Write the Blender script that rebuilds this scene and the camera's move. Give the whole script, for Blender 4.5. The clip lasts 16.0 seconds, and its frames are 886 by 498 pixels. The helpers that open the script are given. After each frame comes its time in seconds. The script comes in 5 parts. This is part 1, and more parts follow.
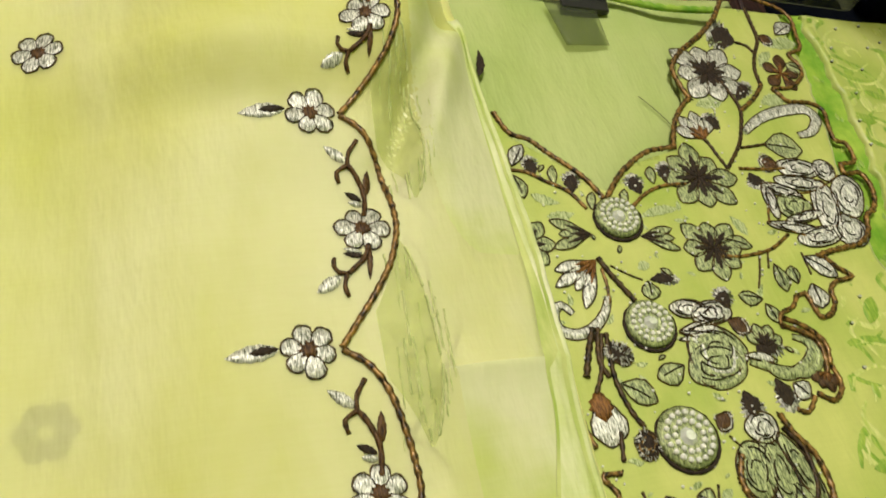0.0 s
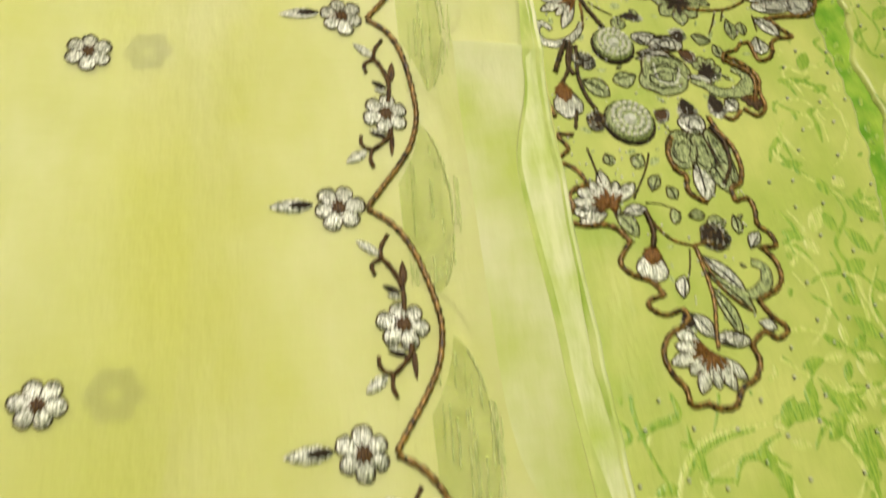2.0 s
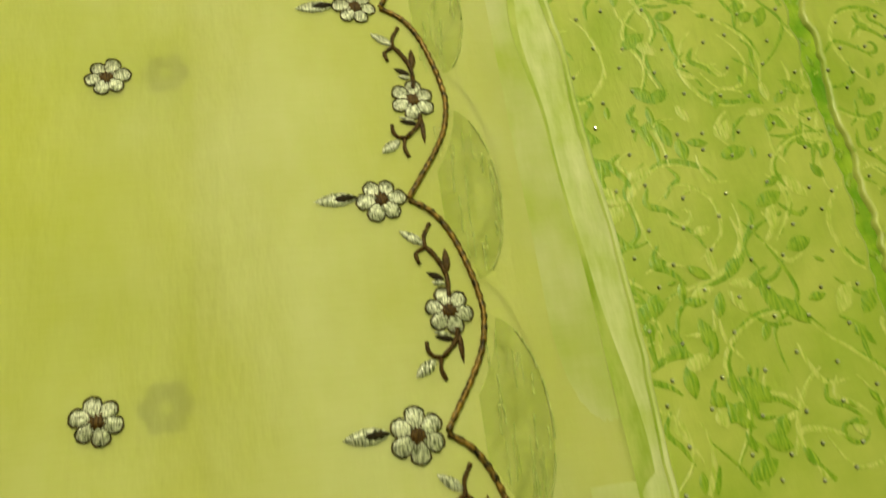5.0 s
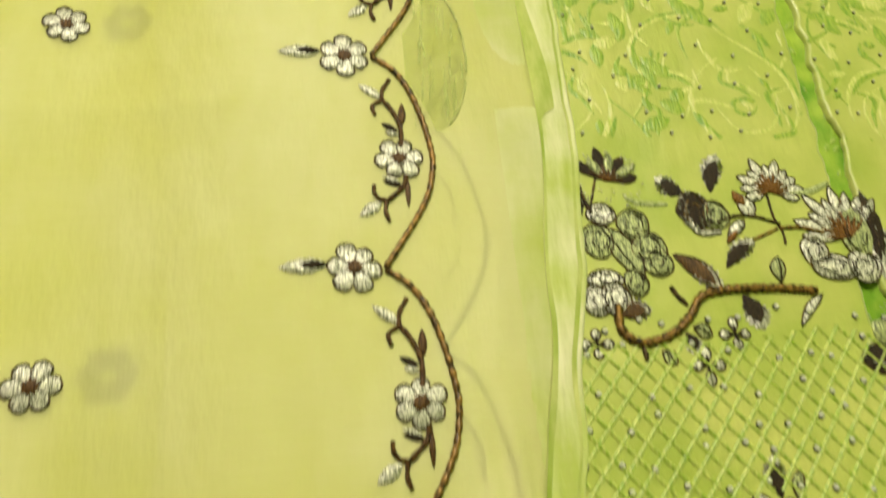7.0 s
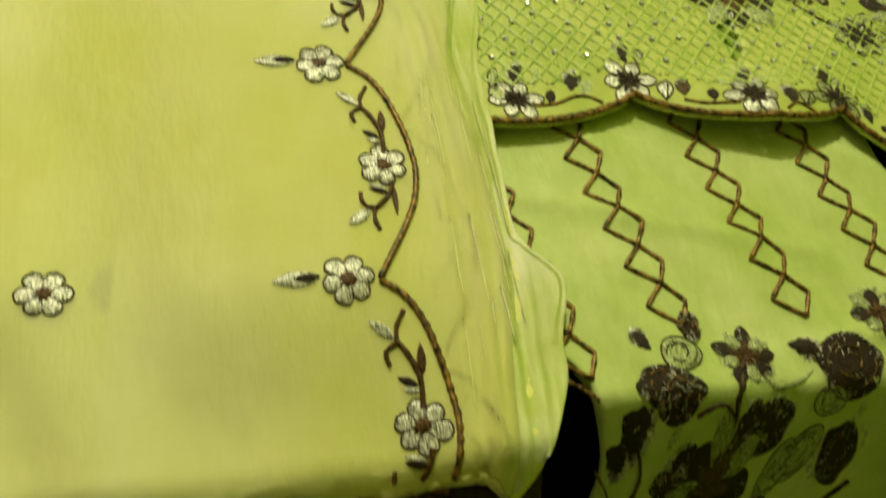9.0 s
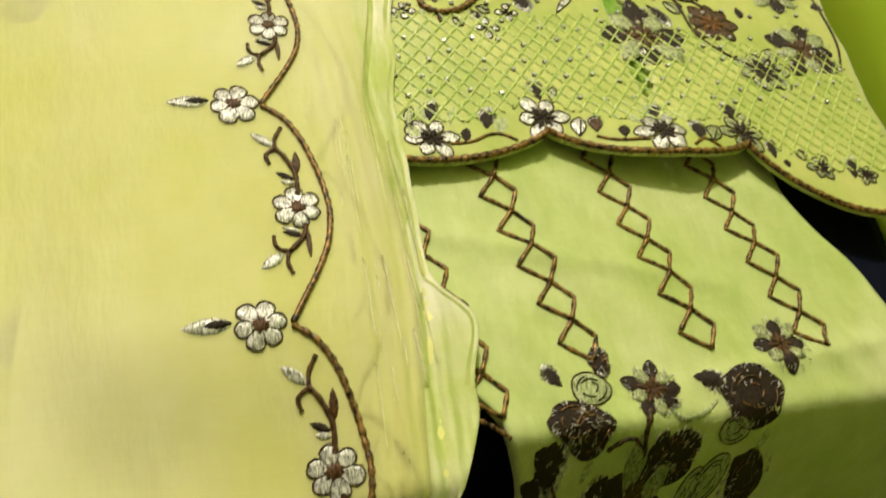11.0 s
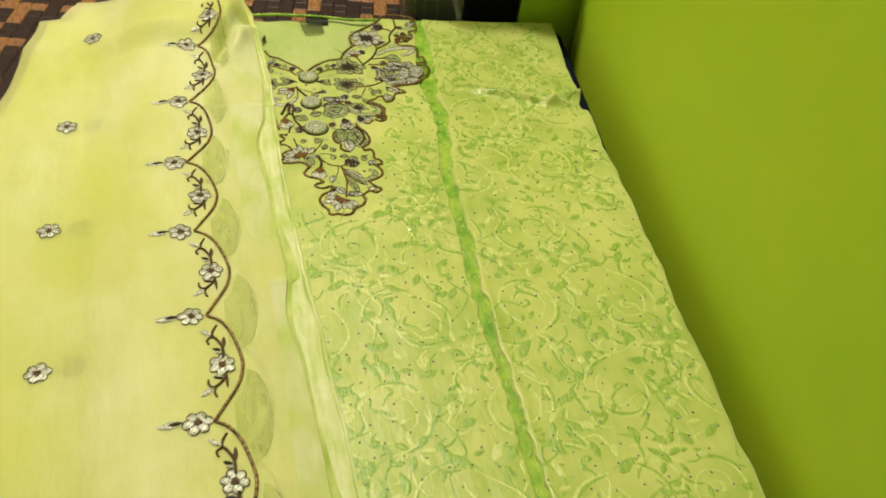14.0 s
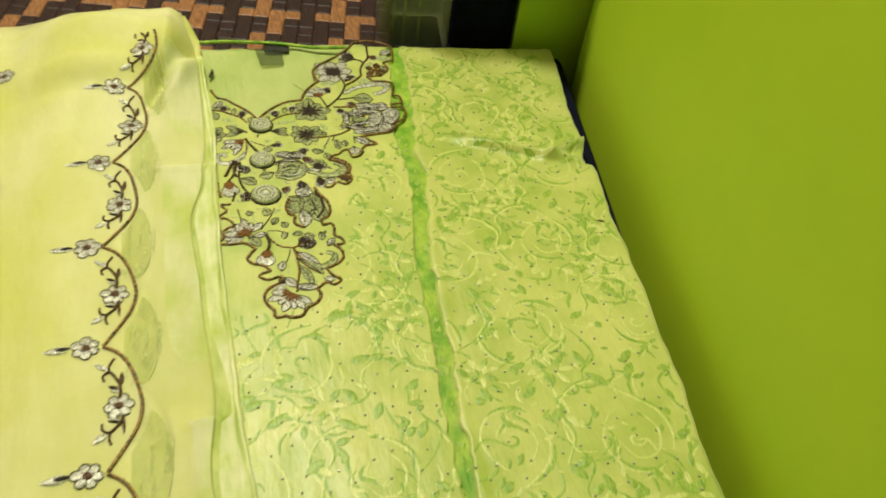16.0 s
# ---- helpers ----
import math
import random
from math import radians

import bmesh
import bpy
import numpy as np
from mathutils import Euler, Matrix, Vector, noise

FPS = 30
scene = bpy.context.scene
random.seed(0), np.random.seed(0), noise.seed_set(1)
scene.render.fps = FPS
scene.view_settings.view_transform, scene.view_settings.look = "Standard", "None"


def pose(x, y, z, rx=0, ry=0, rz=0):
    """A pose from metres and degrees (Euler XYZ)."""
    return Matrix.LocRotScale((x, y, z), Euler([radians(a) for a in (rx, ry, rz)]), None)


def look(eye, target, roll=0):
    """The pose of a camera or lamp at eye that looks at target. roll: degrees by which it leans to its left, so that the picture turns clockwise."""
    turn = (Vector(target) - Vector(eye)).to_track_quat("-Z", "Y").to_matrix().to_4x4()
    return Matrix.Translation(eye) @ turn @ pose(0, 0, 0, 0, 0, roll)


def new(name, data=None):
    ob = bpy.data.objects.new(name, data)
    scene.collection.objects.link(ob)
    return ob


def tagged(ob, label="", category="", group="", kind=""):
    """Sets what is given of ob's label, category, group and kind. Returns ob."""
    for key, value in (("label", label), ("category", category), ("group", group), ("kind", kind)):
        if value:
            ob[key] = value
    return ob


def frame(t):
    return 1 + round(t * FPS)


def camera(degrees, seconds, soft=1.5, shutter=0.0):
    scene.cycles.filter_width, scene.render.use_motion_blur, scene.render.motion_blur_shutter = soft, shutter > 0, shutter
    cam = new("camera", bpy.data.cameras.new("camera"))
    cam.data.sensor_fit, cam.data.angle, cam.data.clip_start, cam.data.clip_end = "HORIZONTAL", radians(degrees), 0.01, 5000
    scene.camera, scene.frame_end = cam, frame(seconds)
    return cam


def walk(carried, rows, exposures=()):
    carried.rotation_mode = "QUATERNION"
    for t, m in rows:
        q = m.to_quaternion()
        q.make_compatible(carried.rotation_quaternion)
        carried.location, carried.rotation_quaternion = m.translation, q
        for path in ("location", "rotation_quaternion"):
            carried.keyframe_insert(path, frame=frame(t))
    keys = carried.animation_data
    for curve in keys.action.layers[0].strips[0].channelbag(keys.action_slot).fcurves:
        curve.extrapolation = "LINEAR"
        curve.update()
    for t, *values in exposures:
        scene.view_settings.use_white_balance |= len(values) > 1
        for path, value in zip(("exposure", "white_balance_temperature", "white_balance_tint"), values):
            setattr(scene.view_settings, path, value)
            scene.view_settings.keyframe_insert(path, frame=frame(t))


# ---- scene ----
cam = camera(56.5, 16.0, soft=1.8, shutter=0.5)
PATH = [
    (0, (-0.055, -0.295, 0.325), (0.53, 0.687, -1.317), 22.1),
    (0.5, (-0.056, -0.324, 0.327), (0.509, 0.679, -1.309), 21.0),
    (1, (-0.063, -0.371, 0.326), (0.479, 0.628, -1.319), 21.7),
    (1.5, (-0.061, -0.415, 0.332), (0.46, 0.549, -1.341), 22.4),
    (2, (-0.061, -0.478, 0.352), (0.396, 0.435, -1.368), 22.9),
    (2.5, (-0.059, -0.546, 0.373), (0.344, 0.313, -1.388), 21.9),
    (3, (-0.056, -0.59, 0.388), (0.288, 0.26, -1.39), 20.1),
    (3.5, (-0.057, -0.631, 0.388), (0.237, 0.171, -1.42), 18.5),
    (4, (-0.063, -0.699, 0.388), (0.272, 0.091, -1.419), 20.8),
    (4.2, (-0.063, -0.733, 0.384), (0.289, 0.055, -1.42), 21.1),
    (6.3, (-0.066, -0.942, 0.359), (0.404, -0.096, -1.392), 21.0),
    (6.5, (-0.059, -0.966, 0.351), (0.375, -0.101, -1.399), 19.8),
    (7, (-0.033, -1.041, 0.34), (0.342, -0.15, -1.411), 20.0),
    (7.5, (-0.036, -1.103, 0.332), (0.365, -0.186, -1.399), 19.9),
    (8, (-0.058, -1.2, 0.339), (0.407, -0.148, -1.298), 18.4),
    (8.5, (-0.048, -1.276, 0.338), (0.408, -0.181, -1.272), 16.4),
    (9, (-0.046, -1.317, 0.318), (0.442, -0.283, -1.323), 19.3),
    (9.2, (-0.044, -1.324, 0.313), (0.452, -0.313, -1.34), 20.2),
    (11.3, (-0.026, -1.3, 0.347), (0.596, -0.258, -1.242), 22.9),
    (11.5, (-0.018, -1.283, 0.381), (0.54, -0.2, -1.205), 19.1),
    (12, (-0.004, -1.223, 0.482), (0.46, -0.014, -1.042), 11.0),
    (12.1, (-0.006, -1.215, 0.494), (0.46, 0.033, -0.998), 10.7),
    (12.2, (-0.008, -1.202, 0.527), (0.449, 0.066, -0.95), 10.1),
    (12.5, (-0.014, -1.183, 0.58), (0.43, 0.187, -0.808), 7.9),
    (13, (-0.003, -1.171, 0.618), (0.447, 0.258, -0.707), 6.7),
    (13.5, (0.005, -1.138, 0.618), (0.5, 0.279, -0.703), 7.8),
    (14, (0.031, -1.075, 0.605), (0.535, 0.315, -0.741), 8.2),
    (14.5, (0.058, -1.011, 0.583), (0.553, 0.347, -0.8), 8.5),
    (15, (0.085, -0.972, 0.568), (0.559, 0.335, -0.87), 9.0),
    (15.5, (0.095, -0.938, 0.602), (0.545, 0.43, -0.786), 6.9),
    (16, (0.11, -0.871, 0.587), (0.611, 0.463, -0.817), 9.0),
]
EXPOSURES = [(0.0, -0.12, 5650, 17), (1.0, -0.08, 5550, 18), (2.0, -0.07, 5750, 15), (3.0, -0.22, 6800, -4), (3.5, -0.33, 7200, -14), (4.2, -0.40, 7700, -20), (6.3, 0.03, 6450, -2), (7.0, 0.22, 6250, 8), (7.5, 0.2, 6650, 3), (9.2, 0.12, 7100, -9), (11.3, 0.5, 5850, 22), (12.0, 0.33, 5900, 17), (12.5, 0.12, 6150, 7), (13.0, 0.02, 6200, 9), (14.0, 0.07, 6150, 9), (16.0, 0.05, 6150, 8)]
walk(cam, [(t, look(eye, target, roll)) for t, eye, target, roll in PATH], EXPOSURES)

# ---- light ----
world = bpy.data.worlds.new("room_dim_light")
scene.world = world
world.use_nodes = True
world.node_tree.nodes["Background"].inputs[0].default_value = (1.0, 0.93, 0.78, 1)
world.node_tree.nodes["Background"].inputs[1].default_value = 0.03


bulb = bpy.data.lights.new("ceiling_bulb", "POINT")
bulb.energy, bulb.color, bulb.shadow_soft_size = 198, (1.0, 0.90, 0.735), 0.11
new("ceiling_bulb", bulb).location = (-0.20, 0.62, 2.32)


# ---- materials ----
def material(name):
    m = bpy.data.materials.new(name)
    m.use_nodes = True
    return m, m.node_tree.nodes, m.node_tree.links, m.node_tree.nodes["Principled BSDF"]


def coords(nodes, links, scale=(1, 1, 1), turn=0.0):
    geo = nodes.new("ShaderNodeNewGeometry")
    mp = nodes.new("ShaderNodeMapping")
    mp.inputs["Scale"].default_value = scale
    mp.inputs["Rotation"].default_value = (0, 0, turn)
    links.new(geo.outputs["Position"], mp.inputs["Vector"])
    return mp.outputs["Vector"]


def noise_tex(nodes, links, scale, vec, detail=3.0, rough=0.5):
    n = nodes.new("ShaderNodeTexNoise")
    n.inputs["Scale"].default_value, n.inputs["Detail"].default_value, n.inputs["Roughness"].default_value = scale, detail, rough
    links.new(vec, n.inputs["Vector"])
    return n.outputs["Fac"]


def ramp(nodes, links, fac, stops):
    r = nodes.new("ShaderNodeValToRGB")
    el = r.color_ramp.elements
    for i, (p, c) in enumerate(stops):
        e = el[i] if i < 2 else el.new(p)
        e.position, e.color = p, (*c, 1)
    links.new(fac, r.inputs["Fac"])
    return r.outputs["Color"]


def mixc(nodes, links, fac, a, b, mode="MIX"):
    m = nodes.new("ShaderNodeMix")
    m.data_type, m.blend_type = "RGBA", mode
    for key, v in ((0, fac), (6, a), (7, b)):
        if hasattr(v, "links"):
            links.new(v, m.inputs[key])
        else:
            m.inputs[key].default_value = v if key == 0 else (*v, 1)
    return m.outputs[2]


def bump(nodes, links, bsdf, height, strength, dist=0.001, before=None):
    b = nodes.new("ShaderNodeBump")
    b.inputs["Strength"].default_value, b.inputs["Distance"].default_value = strength, dist
    links.new(height, b.inputs["Height"])
    if before is not None:
        links.new(before, b.inputs["Normal"])
    links.new(b.outputs["Normal"], bsdf.inputs["Normal"])
    return b.outputs["Normal"]


def cloth(name, low, high, rough=0.6, sheen=0.25, weave=2600.0, crease=0.2, glaze=0.0, streak=9.0, gloss=0.25, pleat=(2.2, 0.6, 1), cloud=0.0, relief=0.7):
    """Woven fabric: broad tone variation, long thread streaks and a fine weave relief. cloud, crease: soft patches and
    pleats whose light and dark are put into the colour. glaze: how far the layer below shows through.
    """
    m, nodes, links, b = material(name)
    v = coords(nodes, links)
    broad = noise_tex(nodes, links, streak, v, 3)
    col = ramp(nodes, links, broad, [(0.36, low), (0.64, high)])
    fine = noise_tex(nodes, links, 60, coords(nodes, links, (1, 12, 1)), 3, 0.6)
    if cloud:
        col = mixc(nodes, links, cloud, col, ramp(nodes, links, noise_tex(nodes, links, 3.3, coords(nodes, links, (1.7, 1, 1), 0.3), 5, 0.62), [(0.40, tuple(c * k for c, k in zip(low, (0.93, 0.93, 0.62)))), (0.60, tuple(min(0.9, 1.05 * c) for c in high))]))
    # pleats: their light and dark is put into the colour as stretched noise
    crinkle = noise_tex(nodes, links, 48, coords(nodes, links, pleat), 4, 0.65)
    col = mixc(nodes, links, crease, col, ramp(nodes, links, crinkle, [(0.4, tuple(0.8 * c for c in low)), (0.62, high)]))
    col = mixc(nodes, links, 0.05, col, ramp(nodes, links, fine, [(0.35, tuple(0.72 * c for c in low)), (0.65, high)]))
    links.new(col, b.inputs["Base Color"])
    b.inputs["Roughness"].default_value = rough
    b.inputs["Sheen Weight"].default_value = sheen
    b.inputs["Sheen Tint"].default_value = (0.93, 1.0, 0.62, 1)
    b.inputs["Specular IOR Level"].default_value = gloss
    w1 = nodes.new("ShaderNodeTexWave")
    w1.inputs["Scale"].default_value, w1.inputs["Distortion"].default_value = weave / 10, 0.6
    w2 = nodes.new("ShaderNodeTexWave")
    w2.bands_direction = "Y"
    w2.inputs["Scale"].default_value, w2.inputs["Distortion"].default_value = weave / 10, 0.6
    links.new(v, w1.inputs["Vector"]), links.new(v, w2.inputs["Vector"])
    h = mixc(nodes, links, 0.5, w1.outputs["Color"], w2.outputs["Color"])
    soft = bump(nodes, links, b, noise_tex(nodes, links, 22, coords(nodes, links, (1.8, 0.6, 1)), 4, 0.6), relief, 0.005)
    bump(nodes, links, b, h, 0.06, 0.0003, soft)
    if glaze:
        out = nodes["Material Output"]
        t = nodes.new("ShaderNodeBsdfTransparent")
        t.inputs[0].default_value = (0.97, 1.0, 0.8, 1)
        mx = nodes.new("ShaderNodeMixShader")
        mx.inputs[0].default_value = glaze
        links.new(b.outputs[0], mx.inputs[1]), links.new(t.outputs[0], mx.inputs[2]), links.new(mx.outputs[0], out.inputs[0])
    return m


def thread(name, dark, light, scale=420.0, metal=0.0, rough=0.4, lean=0.0, stretch=6.0, gloss=0.25, sheen=0.0):
    """Embroidery thread: fine parallel stitches, with lighter metallic glints put into the colour."""
    m, nodes, links, b = material(name)
    v = coords(nodes, links, (stretch, 1, 1), lean)
    n = noise_tex(nodes, links, scale, v, 2, 0.6)
    links.new(ramp(nodes, links, n, [(0.36, dark), (0.64, light)]), b.inputs["Base Color"])
    b.inputs["Metallic"].default_value, b.inputs["Roughness"].default_value = metal, rough
    b.inputs["Specular IOR Level"].default_value, b.inputs["Sheen Weight"].default_value = gloss, sheen
    b.inputs["Sheen Tint"].default_value = (0.93, 1.0, 0.62, 1)
    bump(nodes, links, b, n, 0.8, 0.0007)
    return m


def plain(name, a, bcol, scale=40.0, rough=0.5, metal=0.0, relief=0.2):
    m, nodes, links, b = material(name)
    n = noise_tex(nodes, links, scale, coords(nodes, links), 4, 0.6)
    links.new(ramp(nodes, links, n, [(0.3, a), (0.7, bcol)]), b.inputs["Base Color"])
    b.inputs["Roughness"].default_value, b.inputs["Metallic"].default_value = rough, metal
    bump(nodes, links, b, n, relief, 0.001)
    return m


M_DUP = cloth("sheer_yellow_cloth", (0.74, 0.735, 0.215), (0.85, 0.83, 0.50), glaze=0.42, streak=7, crease=0.04, cloud=0.5)
M_DUP_PALE = cloth("pale_sheer_cloth", (0.60, 0.68, 0.15), (0.84, 0.84, 0.54), glaze=0.34, streak=15, crease=0.14, pleat=(2.4, 0.5, 1))
M_DUP_INNER = cloth("cream_sheer_cloth", (0.78, 0.77, 0.36), (0.88, 0.87, 0.64), glaze=0.12, streak=9, crease=0.12, pleat=(1.2, 0.4, 1))
M_DUP_LOW = cloth("yellow_cloth_under", (0.58, 0.62, 0.055), (0.80, 0.78, 0.33), crease=0.16, streak=11, pleat=(1.5, 0.3, 1))
M_DUP_EDGE = cloth("yellow_cloth_edge", (0.53, 0.63, 0.13), (0.85, 0.84, 0.58), streak=20, crease=0.35, pleat=(2.2, 0.35, 1), glaze=0.08)
M_FOLD_SHADE = cloth("fold_shade_yellow_green", (0.36, 0.49, 0.05), (0.70, 0.73, 0.27), streak=24, crease=0.4, pleat=(2.0, 0.5, 1), glaze=0.15)
M_LENS = cloth("puckered_sheer", (0.32, 0.37, 0.12), (0.82, 0.82, 0.46), streak=110, crease=0.4, pleat=(5, 0.5, 1), glaze=0.73)
M_KAM = cloth("lime_cloth", (0.335, 0.44, 0.042), (0.57, 0.59, 0.155), rough=0.42, streak=17, crease=0.10, gloss=0.6, sheen=0.85, relief=0.35, pleat=(2, 1.2, 1), cloud=0.25)
M_KAM_IN = cloth("lime_lining", (0.34, 0.44, 0.11), (0.47, 0.53, 0.20), rough=0.6, crease=0.08, cloud=0.3)
M_STRIP = cloth("green_organza", (0.115, 0.30, 0.008), (0.40, 0.54, 0.06), rough=0.5, streak=52, sheen=0.05)
M_TROU = cloth("green_cotton", (0.43, 0.55, 0.13), (0.61, 0.67, 0.30), rough=0.65, streak=14, cloud=0.3, pleat=(2, 1, 1))
M_JAC_D = thread("green_jacquard", (0.165, 0.32, 0.009), (0.37, 0.485, 0.05), 120, rough=0.4, gloss=0.55, sheen=0.45)
M_JAC_L = thread("yellow_jacquard", (0.45, 0.54, 0.085), (0.655, 0.665, 0.235), 120, rough=0.38, gloss=0.55, sheen=0.5)
M_TRELLIS = thread("pale_lime_thread", (0.27, 0.42, 0.03), (0.54, 0.61, 0.14), 120, rough=0.36, gloss=0.6, sheen=0.4)
M_SILVER = thread("silver_thread", (0.07, 0.08, 0.03), (0.88, 0.87, 0.74), 300, metal=0.25, rough=0.3, gloss=0.8)
M_PEWTER = thread("pewter_thread", (0.045, 0.065, 0.016), (0.52, 0.58, 0.24), 300, metal=0.2, rough=0.38, gloss=0.5)
M_PALE = thread("pale_sage_thread", (0.16, 0.22, 0.04), (0.60, 0.66, 0.34), 300, metal=0.1, rough=0.4)
M_DARK = thread("dark_thread", (0.005, 0.004, 0.003), (0.045, 0.026, 0.011), 420, metal=0.0, rough=0.6)
M_LINE = thread("outline_thread", (0.007, 0.005, 0.003), (0.10, 0.060, 0.020), 320, metal=0.2, rough=0.45, stretch=1.5)
M_BROWN = thread("brown_thread", (0.020, 0.009, 0.004), (0.135, 0.066, 0.016), 300, metal=0.15, rough=0.4)
M_CORD = thread("brown_gold_cord", (0.006, 0.003, 0.001), (0.34, 0.19, 0.042), 270, metal=0.3, rough=0.36, stretch=1.6, gloss=0.4)
M_GOLD = thread("copper_thread", (0.05, 0.019, 0.004), (0.28, 0.125, 0.022), 380, metal=0.25, rough=0.35)
M_STONE = plain("clear_stone", (0.7, 0.72, 0.62), (0.95, 0.95, 0.9), 300, 0.08, 0.4)
M_BEAD = plain("silver_bead", (0.78, 0.77, 0.68), (0.95, 0.93, 0.86), 500, 0.18, 0.1)
M_STONE_DARK = plain("dark_stone", (0.02, 0.03, 0.02), (0.12, 0.12, 0.08), 200, 0.1, 0.3)
M_NAVY = cloth("navy_cloth", (0.003, 0.004, 0.012), (0.006, 0.008, 0.022), rough=0.9, sheen=0.0, gloss=0.1)
M_WALL = plain("lime_green_paint", (0.385, 0.575, 0.011), (0.435, 0.605, 0.016), 5, 0.5, 0, 0.05)
M_REED_D = thread("dark_reed", (0.010, 0.004, 0.003), (0.036, 0.013, 0.009), 60, rough=0.5)
M_REED_L = thread("tan_reed", (0.17, 0.072, 0.026), (0.33, 0.155, 0.055), 60, rough=0.45)
M_PLASTIC = plain("grey_plastic", (0.30, 0.31, 0.20), (0.40, 0.40, 0.27), 25, 0.25)
clear_nodes, clear_links = M_PLASTIC.node_tree.nodes, M_PLASTIC.node_tree.links
clear, half_clear = clear_nodes.new("ShaderNodeBsdfTransparent"), clear_nodes.new("ShaderNodeMixShader")
clear.inputs[0].default_value, half_clear.inputs[0].default_value = (0.86, 0.88, 0.78, 1), 0.62
clear_links.new(clear_nodes["Principled BSDF"].outputs[0], half_clear.inputs[1])
clear_links.new(clear.outputs[0], half_clear.inputs[2])
clear_links.new(half_clear.outputs[0], clear_nodes["Material Output"].inputs[0])
M_TAPE = plain("black_ribbon", (0.006, 0.007, 0.006), (0.015, 0.016, 0.012), 200, 0.35)
M_ORANGE = cloth("orange_cloth", (0.55, 0.10, 0.02), (0.7, 0.17, 0.04))


# ---- building helpers ----
def part(name, bm, mat, parent=None, label=""):
    me = bpy.data.meshes.new(name)
    bm.to_mesh(me)
    bm.free()
    for m in (mat if isinstance(mat, (list, tuple)) else [mat]):
        me.materials.append(m)
    ob = new(name, me)
    if parent is not None:
        ob.parent = parent
    if label:
        ob["label"] = label
    return ob


def thing(name, label, category, group="", kind=""):
    return tagged(new(name), label, category, group, kind)


def smooth_step(a, b, x):
    t = min(1.0, max(0.0, (x - a) / (b - a)))
    return t * t * (3 - 2 * t)


def along(pairs, y):
    """Linear lookup in rows of (y, value), y falling."""
    if y >= pairs[0][0]:
        return pairs[0][1]
    for (y0, v0), (y1, v1) in zip(pairs, pairs[1:]):
        if y >= y1:
            t = (y0 - y) / (y0 - y1)
            return v0 + (v1 - v0) * (t * t * (3 - 2 * t))
    return pairs[-1][1]


def wob(x, y, s, seed=0.0):
    return noise.noise(Vector((x * s, y * s, seed)))


DUP_RIGHT = [(0.15, 0.085), (0.08, 0.100), (-0.1, 0.107), (-0.3, 0.103), (-0.45, 0.107), (-0.57, 0.112), (-0.7, 0.1165), (-0.79, 0.116), (-0.87, 0.109),
             (-0.95, 0.094), (-1.0, 0.086), (-1.11, 0.085), (-1.137, 0.104), (-1.175, 0.094), (-1.24, 0.072)]
DUP_FOLD = [(0.15, 0.080), (0.02, 0.096), (-0.12, 0.097), (-0.18, 0.091), (-0.25, 0.077), (-0.35, 0.082), (-0.46, 0.088), (-0.53, 0.081), (-0.6, 0.089),
            (-0.7, 0.093), (-0.8, 0.095), (-0.9, 0.086), (-1.0, 0.071), (-1.1, 0.076), (-1.24, 0.064)]
EDGE_Y = -1.212


def drop(y):
    """How far cloth hangs past the edge of the bed."""
    d = max(0.0, EDGE_Y - y)
    return -2.2 * d * d / (d + 0.014)


SCARF_RISE = [(0.16, 0.0), (0.115, 0.030), (0.07, 0.046), (0.011, 0.036), (-0.034, 0.0165), (-0.09, 0.008), (-0.15, 0.005), (-0.22, 0.0)]


def dup_z(x, y):
    z = 0.005 + 0.0022 * wob(x, y * 0.5, 9, 1.7) + 0.0010 * wob(x, y * 0.25, 40, 4.1)
    f = along(DUP_FOLD, y)
    z += 0.0012 * math.exp(-((x - f + 0.007) / 0.008) ** 2)
    near = 0.3 + 0.7 * smooth_step(-0.14, -0.01, x)
    z += along(SCARF_RISE, y) * near * (1 - smooth_step(0.062, 0.1, x)) * (1 + 0.22 * wob(x, y, 16, 2.0))
    d = x - 0.066 - 0.455 * y
    z += (0.005 * math.exp(-((d - 0.016) / 0.009) ** 2) - 0.011 * math.exp(-(d / 0.010) ** 2)) * smooth_step(-0.10, -0.04, y) * smooth_step(0.07, 0.03, y)
    z += 0.0032 * math.exp(-(abs(y + 0.1657) / 0.007)) * smooth_step(0.028, 0.045, x)
    z += 0.0030 * math.exp(-(abs(y + 0.481) / 0.007)) * smooth_step(0.05, 0.075, x)
    z += 0.0012 * math.exp(-(abs(y + 0.79) / 0.007)) * smooth_step(0.0, -0.1, x)
    z -= 0.012 * smooth_step(-0.045, -0.13, x)
    z -= 0.020 * smooth_step(-1.125, -1.215, y) * (0.75 + 0.5 * wob(x, 0, 9, 5.0)) * smooth_step(0.08, 0.0, x) * (0.3 + 0.7 * smooth_step(-0.15, -0.04, x))
    low = smooth_step(-0.98, -1.2, y)
    z += low * 0.005 * math.sin(55 * x + 6 * wob(x, y, 6, 9)) * smooth_step(0.09, -0.2, x)
    z += 0.0018 * math.sin(420 * x + 14 * wob(x, y * 0.4, 9, 3)) * smooth_step(-0.86, -1.05, y) * smooth_step(0.03, 0.055, x) * smooth_step(0.1, 0.07, x)
    return z + drop(y)


